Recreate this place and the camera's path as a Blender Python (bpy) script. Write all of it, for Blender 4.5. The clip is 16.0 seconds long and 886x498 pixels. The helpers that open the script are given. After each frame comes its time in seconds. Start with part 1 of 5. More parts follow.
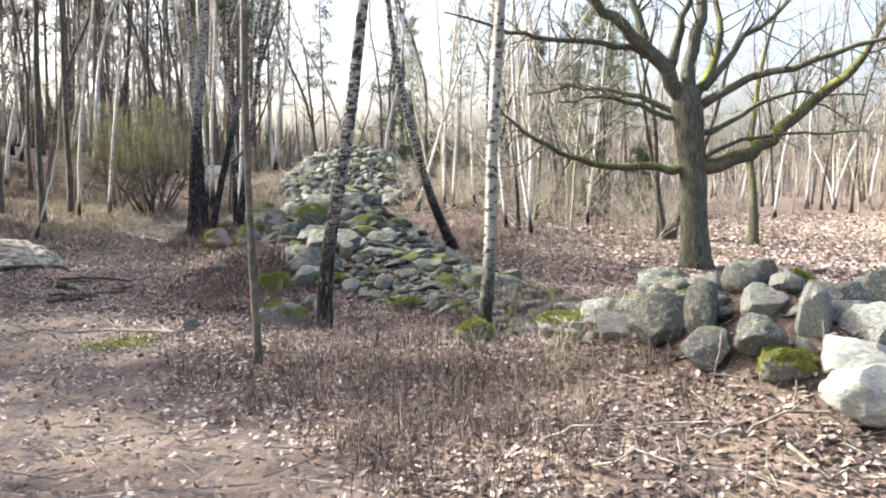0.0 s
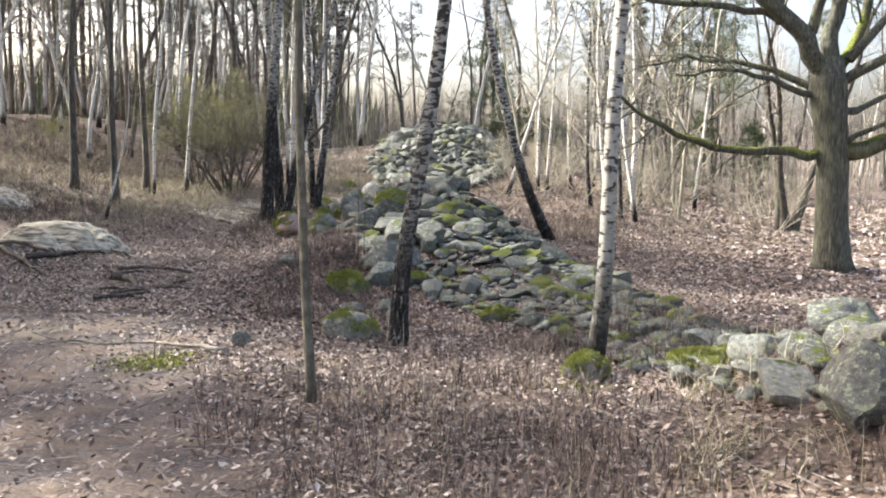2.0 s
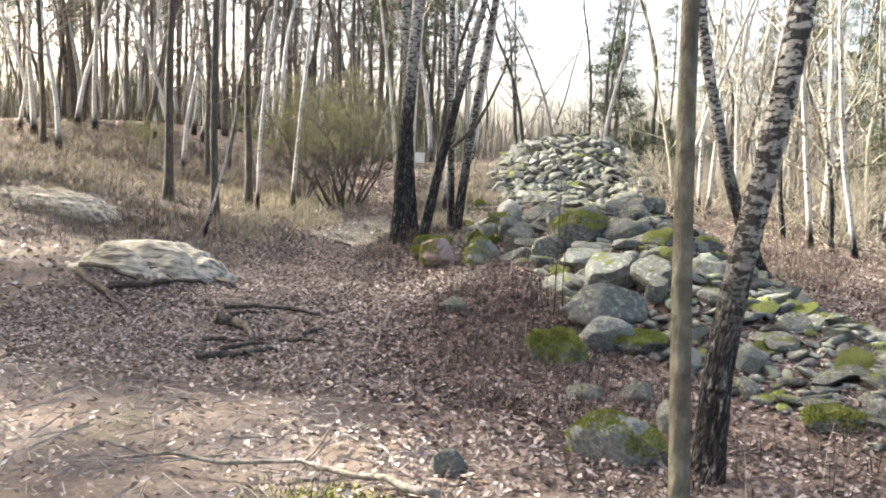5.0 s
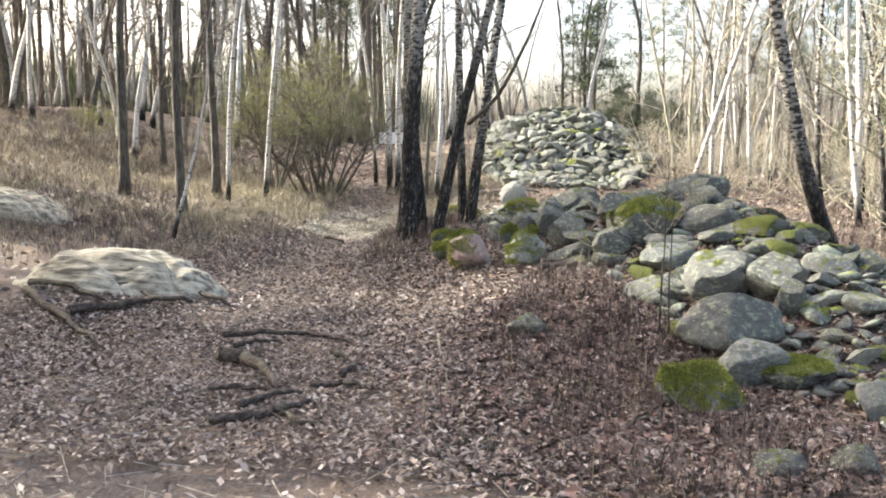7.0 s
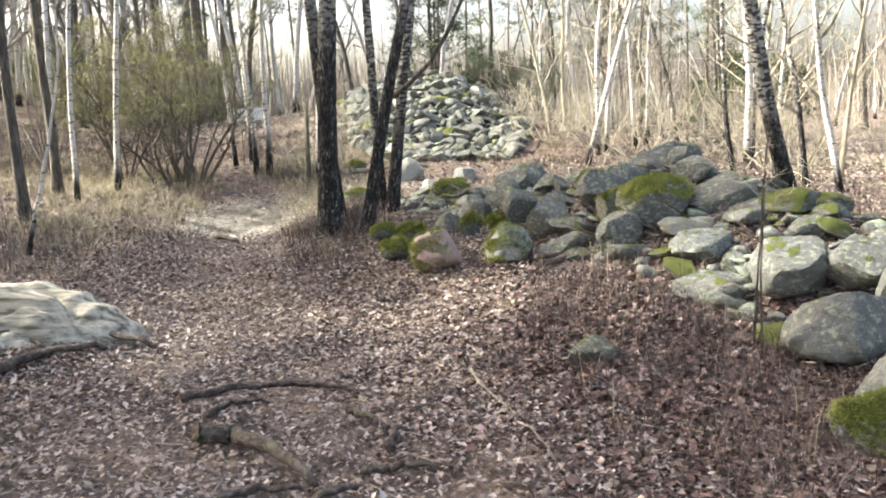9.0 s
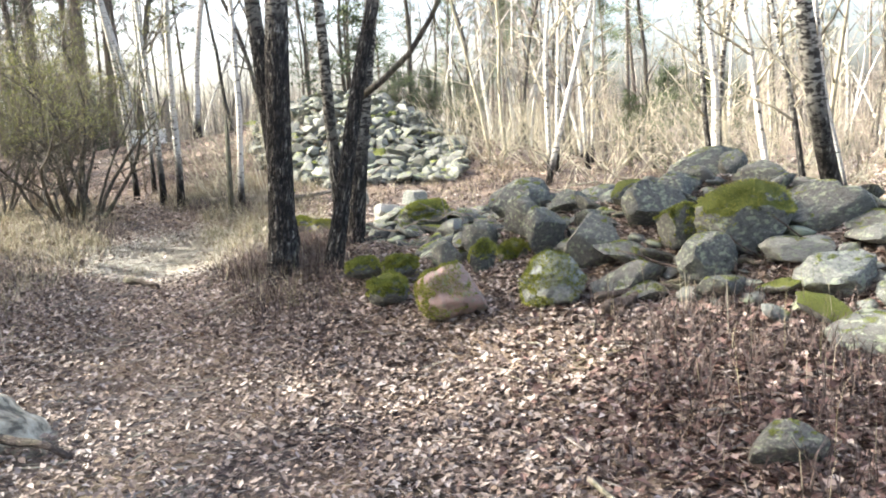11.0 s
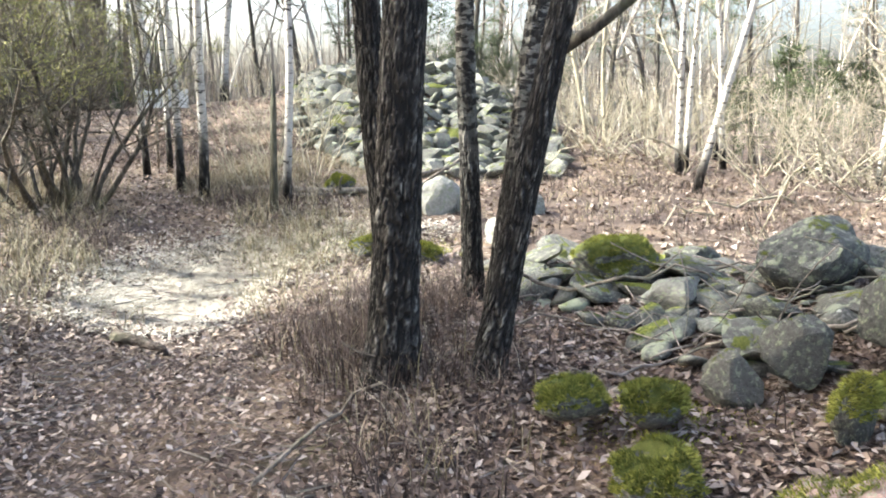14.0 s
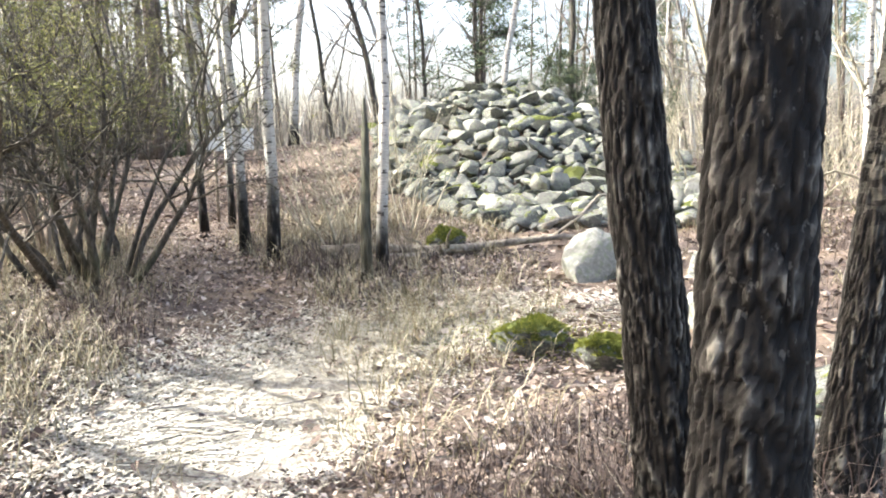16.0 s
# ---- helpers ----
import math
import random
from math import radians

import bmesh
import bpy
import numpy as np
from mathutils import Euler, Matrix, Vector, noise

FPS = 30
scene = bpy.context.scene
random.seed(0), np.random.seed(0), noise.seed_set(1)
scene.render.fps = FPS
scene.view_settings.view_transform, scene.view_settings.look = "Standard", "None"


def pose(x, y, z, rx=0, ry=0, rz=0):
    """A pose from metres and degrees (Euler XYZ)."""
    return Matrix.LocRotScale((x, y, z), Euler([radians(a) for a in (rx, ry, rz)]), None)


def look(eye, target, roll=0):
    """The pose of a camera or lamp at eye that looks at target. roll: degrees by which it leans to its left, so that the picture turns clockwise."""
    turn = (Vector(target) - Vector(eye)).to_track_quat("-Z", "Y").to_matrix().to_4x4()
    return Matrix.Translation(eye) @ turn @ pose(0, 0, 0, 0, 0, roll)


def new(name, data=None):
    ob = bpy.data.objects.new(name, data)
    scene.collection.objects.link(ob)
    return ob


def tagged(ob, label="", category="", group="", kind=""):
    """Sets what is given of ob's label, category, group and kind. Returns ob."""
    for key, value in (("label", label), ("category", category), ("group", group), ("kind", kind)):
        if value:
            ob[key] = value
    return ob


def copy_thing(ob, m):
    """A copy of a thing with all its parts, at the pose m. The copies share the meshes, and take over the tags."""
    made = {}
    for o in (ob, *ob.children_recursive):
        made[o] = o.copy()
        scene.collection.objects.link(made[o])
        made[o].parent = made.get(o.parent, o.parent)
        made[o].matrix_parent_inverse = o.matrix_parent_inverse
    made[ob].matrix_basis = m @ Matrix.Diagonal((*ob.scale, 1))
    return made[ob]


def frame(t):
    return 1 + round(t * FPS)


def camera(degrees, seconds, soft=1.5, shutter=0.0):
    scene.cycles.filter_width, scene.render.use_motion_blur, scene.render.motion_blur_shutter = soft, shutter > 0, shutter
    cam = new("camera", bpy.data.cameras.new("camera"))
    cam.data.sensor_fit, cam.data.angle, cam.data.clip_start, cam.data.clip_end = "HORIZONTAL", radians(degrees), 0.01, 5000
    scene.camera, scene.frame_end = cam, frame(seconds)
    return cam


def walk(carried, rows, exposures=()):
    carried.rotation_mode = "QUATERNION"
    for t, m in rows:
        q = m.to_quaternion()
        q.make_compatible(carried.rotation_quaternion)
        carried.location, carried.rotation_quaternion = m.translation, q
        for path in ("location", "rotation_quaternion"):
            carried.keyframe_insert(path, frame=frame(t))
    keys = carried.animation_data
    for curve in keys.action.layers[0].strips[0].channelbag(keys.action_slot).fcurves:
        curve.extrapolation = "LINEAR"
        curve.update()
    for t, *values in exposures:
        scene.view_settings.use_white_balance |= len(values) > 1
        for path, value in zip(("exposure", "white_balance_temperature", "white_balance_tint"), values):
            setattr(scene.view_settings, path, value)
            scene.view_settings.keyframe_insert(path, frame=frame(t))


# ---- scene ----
cam = camera(53.0, 16.0, soft=1.9)
PATH = [
    (0, (0.082, -0.289, 1.669), (0.073, 1.705, 1.517), 0.1),
    (0.5, (0.065, 0.187, 1.623), (0.036, 2.181, 1.465), 0.4),
    (1, (0.075, 0.571, 1.661), (-0.005, 2.561, 1.483), 0.7),
    (1.5, (0.037, 0.974, 1.745), (-0.105, 2.959, 1.544), 0.8),
    (2, (-0.038, 1.433, 1.807), (-0.243, 3.411, 1.596), 0.8),
    (2.5, (-0.237, 1.948, 1.828), (-0.485, 3.922, 1.62), 0.9),
    (3, (-0.496, 2.421, 1.844), (-0.78, 4.39, 1.639), 1.1),
    (3.5, (-0.82, 2.879, 1.819), (-1.132, 4.844, 1.62), 1.3),
    (4, (-1.152, 3.385, 1.776), (-1.491, 5.346, 1.586), 1.4),
    (4.5, (-1.485, 3.915, 1.721), (-1.847, 5.873, 1.54), 1.7),
    (5, (-1.828, 4.535, 1.668), (-2.205, 6.491, 1.494), 2.0),
    (5.2, (-1.954, 4.805, 1.627), (-2.334, 6.762, 1.459), 2.5),
    (7.3, (-3.349, 6.491, 1.708), (-3.56, 8.466, 1.471), -0.4),
    (7.5, (-3.53, 6.638, 1.759), (-3.701, 8.615, 1.507), -0.8),
    (8, (-3.919, 7.058, 1.79), (-3.992, 9.038, 1.513), -1.3),
    (8.5, (-4.299, 7.427, 1.807), (-4.257, 9.405, 1.513), -1.8),
    (9, (-4.628, 7.834, 1.825), (-4.469, 9.805, 1.526), -2.5),
    (9.2, (-4.756, 8.005, 1.813), (-4.552, 9.974, 1.527), -2.9),
    (11.3, (-5.388, 10.278, 1.632), (-4.966, 12.218, 1.388), -3.2),
    (11.5, (-5.46, 10.497, 1.635), (-5.028, 12.434, 1.383), -3.0),
    (12, (-5.547, 11.178, 1.639), (-5.111, 13.111, 1.371), -2.3),
    (12.5, (-5.568, 11.817, 1.69), (-5.142, 13.75, 1.403), -1.8),
    (13, (-5.584, 12.432, 1.725), (-5.17, 14.366, 1.432), -1.0),
    (13.5, (-5.614, 13.07, 1.791), (-5.214, 15.005, 1.483), -0.8),
    (14, (-5.631, 13.697, 1.794), (-5.259, 15.639, 1.488), -0.4),
    (14.5, (-5.67, 14.351, 1.767), (-5.324, 16.298, 1.47), -0.5),
    (15, (-5.712, 14.978, 1.749), (-5.401, 16.934, 1.468), -0.6),
    (15.5, (-5.817, 15.583, 1.744), (-5.525, 17.546, 1.492), -0.5),
    (16, (-5.835, 16.215, 1.697), (-5.6, 18.191, 1.494), -1.9),
]
EXPOSURE, SUN, SKY = 2.1, 3.7, 0.15
walk(cam, [(t, look(eye, target, roll)) for t, eye, target, roll in PATH], [
    (0, EXPOSURE + 0.05, 6500, 10), (2.5, EXPOSURE - 0.05, 6550, 9), (4.5, EXPOSURE + 0.28, 6850, 8), (7.5, EXPOSURE + 0.32, 6800, 7), (9, EXPOSURE + 0.35, 6800, 7),
    (11.5, EXPOSURE + 0.45, 6550, 6), (13, EXPOSURE + 0.45, 6500, 6), (14, EXPOSURE + 0.4, 6450, 5), (16, EXPOSURE + 0.48, 6500, 7)])

# ---- sky and sun ----
SUN_TO = Vector((-0.76, 0.25, 0.585)).normalized()
world = bpy.data.worlds.new("sky")
scene.world = world
world.use_nodes = True
wn = world.node_tree.nodes
sky = wn.new("ShaderNodeTexSky")
sky.sky_type, sky.sun_disc = "NISHITA", False
sky.sun_elevation = math.asin(SUN_TO.z)
sky.sun_rotation = math.atan2(SUN_TO.x, SUN_TO.y)
sky.dust_density, sky.air_density, sky.ozone_density = 7.0, 0.8, 0.6
wn["Background"].inputs["Strength"].default_value = SKY
world.node_tree.links.new(sky.outputs[0], wn["Background"].inputs["Color"])
sun = new("sun", bpy.data.lights.new("sun", "SUN"))
sun.data.energy, sun.data.angle, sun.data.color = SUN, radians(0.6), (1.0, 0.985, 0.945)
sun.matrix_world = look((0, 0, 30), Vector((0, 0, 30)) - SUN_TO)


# ---- materials ----
class Nodes:
    """A small builder for node materials."""

    def __init__(self, name, rough=0.9):
        self.m = bpy.data.materials.new(name)
        self.m.use_nodes = True
        self.t = self.m.node_tree
        self.b = self.t.nodes["Principled BSDF"]
        self.b.inputs["Roughness"].default_value = rough
        self.b.inputs["Specular IOR Level"].default_value = 0.25
        self.co = self.add("ShaderNodeTexCoord").outputs["Object"]

    def add(self, kind, **values):
        n = self.t.nodes.new(kind)
        for key, v in values.items():
            n.inputs[key].default_value = v
        return n

    def link(self, a, b):
        self.t.links.new(a, b)

    def noise(self, scale, detail=4.0, stretch=(1, 1, 1), co=None):
        mp = self.add("ShaderNodeMapping")
        mp.inputs["Scale"].default_value = stretch
        self.link(co or self.co, mp.inputs["Vector"])
        n = self.add("ShaderNodeTexNoise", Scale=scale, Detail=detail, Roughness=0.6)
        self.link(mp.outputs[0], n.inputs["Vector"])
        return n.outputs["Fac"]

    def cells(self, scale, stretch=(1, 1, 1)):
        mp = self.add("ShaderNodeMapping")
        mp.inputs["Scale"].default_value = stretch
        self.link(self.co, mp.inputs["Vector"])
        n = self.add("ShaderNodeTexVoronoi", Scale=scale)
        self.link(mp.outputs[0], n.inputs["Vector"])
        return n.outputs["Distance"]

    def ramp(self, fac, *stops):
        n = self.add("ShaderNodeValToRGB")
        e = n.color_ramp.elements
        while len(e) < len(stops):
            e.new(0.5)
        for el, (p, c) in zip(e, stops):
            el.position, el.color = p, (*c, 1) if len(c) == 3 else c
        self.link(fac, n.inputs[0])
        return n.outputs[0]

    def step(self, fac, lo, hi):
        n = self.add("ShaderNodeMapRange")
        n.inputs["From Min"].default_value, n.inputs["From Max"].default_value = lo, hi
        n.interpolation_type = "SMOOTHSTEP"
        self.link(fac, n.inputs["Value"])
        return n.outputs[0]

    def math(self, op, a, b=0.0):
        n = self.add("ShaderNodeMath")
        n.operation = op
        for i, v in enumerate((a, b)):
            if isinstance(v, (int, float)):
                n.inputs[i].default_value = v
            else:
                self.link(v, n.inputs[i])
        return n.outputs[0]

    def mix(self, fac, a, b, mode="MIX"):
        n = self.add("ShaderNodeMix")
        n.data_type, n.blend_type = "RGBA", mode
        for sock, v in ((n.inputs[0], fac), (n.inputs[6], a), (n.inputs[7], b)):
            if isinstance(v, tuple):
                sock.default_value = (*v, 1)
            elif isinstance(v, (int, float)):
                sock.default_value = v
            else:
                self.link(v, sock)
        return n.outputs[2]

    def axis(self, i, source=None):
        n = self.add("ShaderNodeSeparateXYZ")
        self.link(source or self.co, n.inputs[0])
        return n.outputs[i]

    def up(self):
        return self.axis(2, self.add("ShaderNodeNewGeometry").outputs["Normal"])

    def island(self):
        return self.add("ShaderNodeNewGeometry").outputs["Random Per Island"]

    def chance(self):
        return self.add("ShaderNodeObjectInfo").outputs["Random"]

    def bump(self, height, strength=0.5, distance=0.02):
        n = self.add("ShaderNodeBump", Strength=strength, Distance=distance)
        self.link(height, n.inputs["Height"])
        self.link(n.outputs[0], self.b.inputs["Normal"])

    def done(self, colour):
        if isinstance(colour, tuple):
            self.b.inputs["Base Color"].default_value = (*colour, 1)
        else:
            self.link(colour, self.b.inputs["Base Color"])
        return self.m


def soil_material():
    n = Nodes("leafy_soil", 0.95)
    a = n.noise(1.3, 5)
    b = n.noise(38, 5)
    litter = n.ramp(b, (0.3, (0.024, 0.018, 0.017)), (0.5, (0.062, 0.047, 0.042)), (0.72, (0.15, 0.118, 0.105)))
    earth = n.ramp(b, (0.3, (0.042, 0.035, 0.032)), (0.6, (0.1, 0.083, 0.077)), (0.8, (0.23, 0.195, 0.18)))
    tr = n.add("ShaderNodeAttribute")
    tr.attribute_name = "trodden"
    col = n.mix(tr.outputs["Fac"], litter, earth)
    moss = n.step(n.noise(0.9, 6), 0.6, 0.72)
    col = n.mix(n.math("MULTIPLY", moss, 0.35), col, (0.10, 0.11, 0.035))
    col = n.mix(n.step(a, 0.35, 0.7), col, n.mix(0.5, col, (0.3, 0.22, 0.15)))
    n.bump(n.math("ADD", b, n.noise(9, 3)), 0.7, 0.03)
    return n.done(col)


def rock_material(name, moss, pale=1.0, pink=0.0, tan=0.0):
    n = Nodes(name, 0.85)
    co = n.co
    rnd = n.chance()
    shift = n.add("ShaderNodeVectorMath")
    shift.operation = "ADD"
    cmb = n.add("ShaderNodeCombineXYZ")
    n.link(n.math("MULTIPLY", rnd, 37.0), cmb.inputs[0])
    n.link(n.math("MULTIPLY", rnd, 71.0), cmb.inputs[1])
    n.link(co, shift.inputs[0])
    n.link(cmb.outputs[0], shift.inputs[1])
    n.co = shift.outputs[0]
    big, mid, grain = n.noise(2.2, 5), n.noise(7, 5), n.noise(60, 3)
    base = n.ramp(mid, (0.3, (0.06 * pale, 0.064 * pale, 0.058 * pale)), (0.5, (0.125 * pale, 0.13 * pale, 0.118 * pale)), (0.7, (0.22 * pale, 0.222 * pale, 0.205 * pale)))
    if pink:
        base = n.mix(pink, base, (0.42, 0.27, 0.24))
    if tan:
        base = n.mix(tan, base, n.ramp(n.noise(3, 5, (0.6, 3, 3)), (0.35, (0.16, 0.145, 0.115)), (0.65, (0.46, 0.42, 0.34))))
    base = n.mix(n.math("MULTIPLY", n.step(rnd, 0.2, 1.0), 0.4), base, (0.22 * pale, 0.208 * pale, 0.182 * pale))
    base = n.mix(n.math("MULTIPLY", n.step(grain, 0.45, 0.7), 0.3), base, (0.36, 0.355, 0.33))
    lichen = n.math("MULTIPLY", n.step(n.noise(5, 6), 0.53, 0.62), 0.75)
    base = n.mix(lichen, base, (0.27, 0.30, 0.21))
    white = n.math("MULTIPLY", n.step(n.noise(16, 3), 0.66, 0.7), 0.8)
    base = n.mix(white, base, (0.42, 0.43, 0.39))
    if tan:
        base = n.mix(0.9, base, n.ramp(n.noise(4, 7, (0.3, 4.5, 4.5)), (0.38, (0.075, 0.066, 0.05)), (0.46, (0.24, 0.215, 0.16)), (0.56, (0.38, 0.345, 0.265)), (0.68, (0.5, 0.465, 0.37))))
    grow = n.math("ADD", n.math("MULTIPLY", n.up(), 0.32), big)
    grow = n.step(grow, 1.0 - moss, 1.1 - moss)
    green = n.ramp(n.noise(45, 3), (0.35, (0.05, 0.065, 0.012)), (0.52, (0.135, 0.155, 0.028)), (0.7, (0.27, 0.28, 0.065)))
    col = n.mix(grow, base, green)
    n.bump(n.math("ADD", n.math("ADD", mid, n.math("MULTIPLY", grain, 0.25)), n.math("MULTIPLY", n.math("MULTIPLY", grow, n.noise(90, 2)), 1.5)), 0.8, 0.025)
    return n.done(col)


def birch_material(name, dark_to, soft, grime=0.0, marked=0.56, relief=False):
    """White bark with dark marks above, black fissured bark up to dark_to metres."""
    n = Nodes(name, 0.75)
    z = n.axis(2)
    marks = n.step(n.noise(13, 5, (1, 1, 2.2)), marked, marked + 0.07)
    fine = n.noise(60, 3, (0.3, 0.3, 2.5))
    white = n.ramp(fine, (0.35, (0.42, 0.40, 0.35)), (0.6, (0.66, 0.64, 0.59)))
    white = n.mix(n.math("MULTIPLY", n.noise(3, 3), grime), white, (0.16, 0.15, 0.10))
    upper = n.mix(marks, white, (0.05, 0.045, 0.04))
    wob = n.noise(15, 4, (1.2, 1.2, 0.75))
    plates = n.cells(26, (1.0, 1.0, 0.3))
    fiss = n.math("ADD", n.math("MULTIPLY", n.math("SUBTRACT", 0.75, plates), 0.55), n.math("MULTIPLY", wob, 0.55))
    if relief:
        at = n.add("ShaderNodeAttribute")
        at.attribute_name = "relief"
        fiss = n.math("ADD", n.math("MULTIPLY", at.outputs["Fac"], 0.42), n.math("MULTIPLY", wob, 0.5))
    black = n.ramp(fiss, (0.32, (0.008, 0.007, 0.0065)), (0.48, (0.024, 0.021, 0.018)), (0.6, (0.075, 0.07, 0.062)), (0.7, (0.26, 0.25, 0.22)))
    black = n.mix(n.math("MULTIPLY", n.step(n.noise(34, 3, (1.2, 1.2, 0.7)), 0.62, 0.68), 0.22), black, (0.34, 0.325, 0.29))
    low = n.step(n.math("ADD", z, n.math("MULTIPLY", n.noise(4, 4, (1, 1, 0.5)), soft)), dark_to + soft, dark_to)
    n.bump(n.mix(low, n.mix(0.5, fine, marks), fiss), 0.9, 0.03)
    return n.done(n.mix(low, upper, black))


def bark_material(name, c0, c1, c2, moss=0.0, scale=24, stretch=(1.5, 1.5, 0.25)):
    n = Nodes(name, 0.9)
    f = n.noise(scale, 5, stretch)
    col = n.ramp(f, (0.32, c0), (0.52, c1), (0.72, c2))
    col = n.mix(n.math("MULTIPLY", n.step(n.noise(3, 4), 0.5, 0.7), 0.5), col, (0.16, 0.17, 0.10))
    if moss:
        g = n.math("ADD", n.math("MULTIPLY", n.up(), 0.35), n.noise(2.2, 5))
        g = n.step(g, 0.95 - moss, 1.15 - moss)
        green = n.ramp(n.noise(40, 3), (0.35, (0.06, 0.075, 0.015)), (0.7, (0.26, 0.28, 0.05)))
        col = n.mix(g, col, green)
    n.bump(f, 0.9, 0.03)
    return n.done(col)


def island_material(name, *stops, rough=0.8):
    n = Nodes(name, rough)
    col = n.ramp(n.island(), *stops)
    col = n.mix(n.math("MULTIPLY", n.noise(30, 3), 0.4), col, n.mix(0.6, col, (0.05, 0.04, 0.03)))
    return n.done(col)


SOIL = soil_material()
ROCK = rock_material("granite", 0.2, 0.66)
ROCK_MOSS = rock_material("mossy_granite", 0.44, 0.7)
ROCK_PALE = rock_material("pale_granite", 0.17, 1.15)
ROCK_PINK = rock_material("pink_granite", 0.2, 1.3, 0.7)
# Granite whitened to paint sun on boulders; also serves one white stone.
ROCK_WHITE_SUNLIT = rock_material("white_and_sunlit_granite", 0.1, 1.8)
ROCK_BARE = rock_material("bare_bedrock", 0.08, 2.0, 0.0, 0.85)
MOSS = island_material("moss", (0.0, (0.09, 0.1, 0.018)), (0.5, (0.22, 0.235, 0.04)), (1.0, (0.4, 0.4, 0.1)), rough=0.95)
BIRCH = birch_material("birch_bark", 0.5, 0.5)
BIRCH_DARK = birch_material("old_birch_bark", 1.6, 1.6, 0.6, 0.47)
BIRCH_FOOT = birch_material("black_footed_birch_bark", 0.75, 0.6, 0.2)
BIRCH_RELIEF = birch_material("plated_birch_bark", 2.6, 1.6, 0.8, 0.5, True)
BIRCH_PATCHY = birch_material("patchy_birch_bark", 1.5, 2.0, 0.8, 0.46, True)
SLIM = bark_material("smooth_green_bark", (0.06, 0.053, 0.04), (0.115, 0.102, 0.075), (0.22, 0.2, 0.15), scale=18, stretch=(1.2, 1.2, 0.6))
BIRCH_GREY = birch_material("grey_birch_bark", 0.75, 1.1, 1.0, 0.53)
DARK_BARK = bark_material("dark_bark", (0.03, 0.026, 0.022), (0.085, 0.075, 0.062), (0.17, 0.155, 0.13))
PINE_BARK = bark_material("pine_bark", (0.045, 0.036, 0.03), (0.125, 0.1, 0.083), (0.23, 0.19, 0.16))
OAK_BARK = bark_material("oak_bark", (0.03, 0.03, 0.024), (0.085, 0.083, 0.062), (0.17, 0.165, 0.13), moss=0.22)
OAK_LIMB = bark_material("mossy_oak_bark", (0.03, 0.03, 0.02), (0.085, 0.083, 0.055), (0.17, 0.165, 0.11), moss=0.42)
TWIG = bark_material("twig_bark", (0.1, 0.085, 0.07), (0.22, 0.19, 0.165), (0.38, 0.34, 0.3), scale=8)
TWIG_PALE = bark_material("pale_twig_bark", (0.16, 0.145, 0.105), (0.34, 0.31, 0.235), (0.52, 0.475, 0.38), scale=8)
WOOD = bark_material("weathered_wood", (0.09, 0.075, 0.06), (0.22, 0.19, 0.155), (0.4, 0.36, 0.3), scale=20, stretch=(1, 1, 1))
ROOT = bark_material("root_bark", (0.03, 0.023, 0.019), (0.075, 0.058, 0.048), (0.17, 0.14, 0.118), scale=26, stretch=(1, 1, 1.4))
LEAF = island_material("dead_leaf", (0.0, (0.055, 0.035, 0.03)), (0.4, (0.165, 0.12, 0.096)), (0.8, (0.32, 0.255, 0.21)), (1.0, (0.47, 0.41, 0.37)), rough=0.65)
# Russet leaf colour, darkened to stand for shade by the stones.
LEAF_RED_SHADE = island_material("shaded_russet_leaf", (0.0, (0.035, 0.018, 0.016)), (0.5, (0.1, 0.055, 0.045)), (0.85, (0.2, 0.12, 0.1)), (1.0, (0.36, 0.28, 0.25)), rough=0.6)
LEAF_PALE = island_material("pale_dead_leaf", (0.0, (0.16, 0.11, 0.09)), (0.4, (0.34, 0.26, 0.22)), (0.8, (0.5, 0.41, 0.36)), (1.0, (0.62, 0.55, 0.5)), rough=0.65)
GRASS = island_material("dry_grass", (0.0, (0.13, 0.12, 0.06)), (0.4, (0.27, 0.235, 0.145)), (1.0, (0.5, 0.45, 0.33)))
HEATHER = island_material("heather", (0.0, (0.03, 0.024, 0.021)), (0.5, (0.085, 0.062, 0.053)), (1.0, (0.2, 0.155, 0.13)))
NEEDLE = island_material("pine_needle", (0.0, (0.025, 0.04, 0.018)), (0.6, (0.06, 0.085, 0.035)), (1.0, (0.12, 0.15, 0.06)))
BUD = island_material("budding_leaf", (0.0, (0.12, 0.12, 0.03)), (0.6, (0.24, 0.25, 0.07)), (1.0, (0.36, 0.33, 0.12)))
PLATE = Nodes("grey_sheet", 0.5)
PLATE = PLATE.done(PLATE.ramp(PLATE.noise(3, 4), (0.3, (0.42, 0.45, 0.47)), (0.7, (0.55, 0.58, 0.6))))


# ---- shape helpers ----
def smooth(a, b, v):
    s = np.clip((v - a) / (b - a), 0, 1)
    return s * s * (3 - 2 * s)


def bump_at(x, y, cx, cy, rx, ry):
    return np.exp(-(((x - cx) / rx) ** 2 + ((y - cy) / ry) ** 2))


SPINE = [(2.75, 4.6, 0.65, 0.25), (2.35, 5.4, 0.8, 0.42), (1.95, 6.8, 0.8, 0.3), (1.3, 9.2, 1.1, 0.14), (0.3, 11.6, 1.5, 0.2), (-0.75, 13.4, 1.6, 0.58), (-1.05, 14.8, 1.7, 0.85),
         (-1.65, 16.4, 1.75, 1.08), (-2.7, 18.0, 1.35, 0.42), (-3.5, 19.3, 1.0, 0.24)]


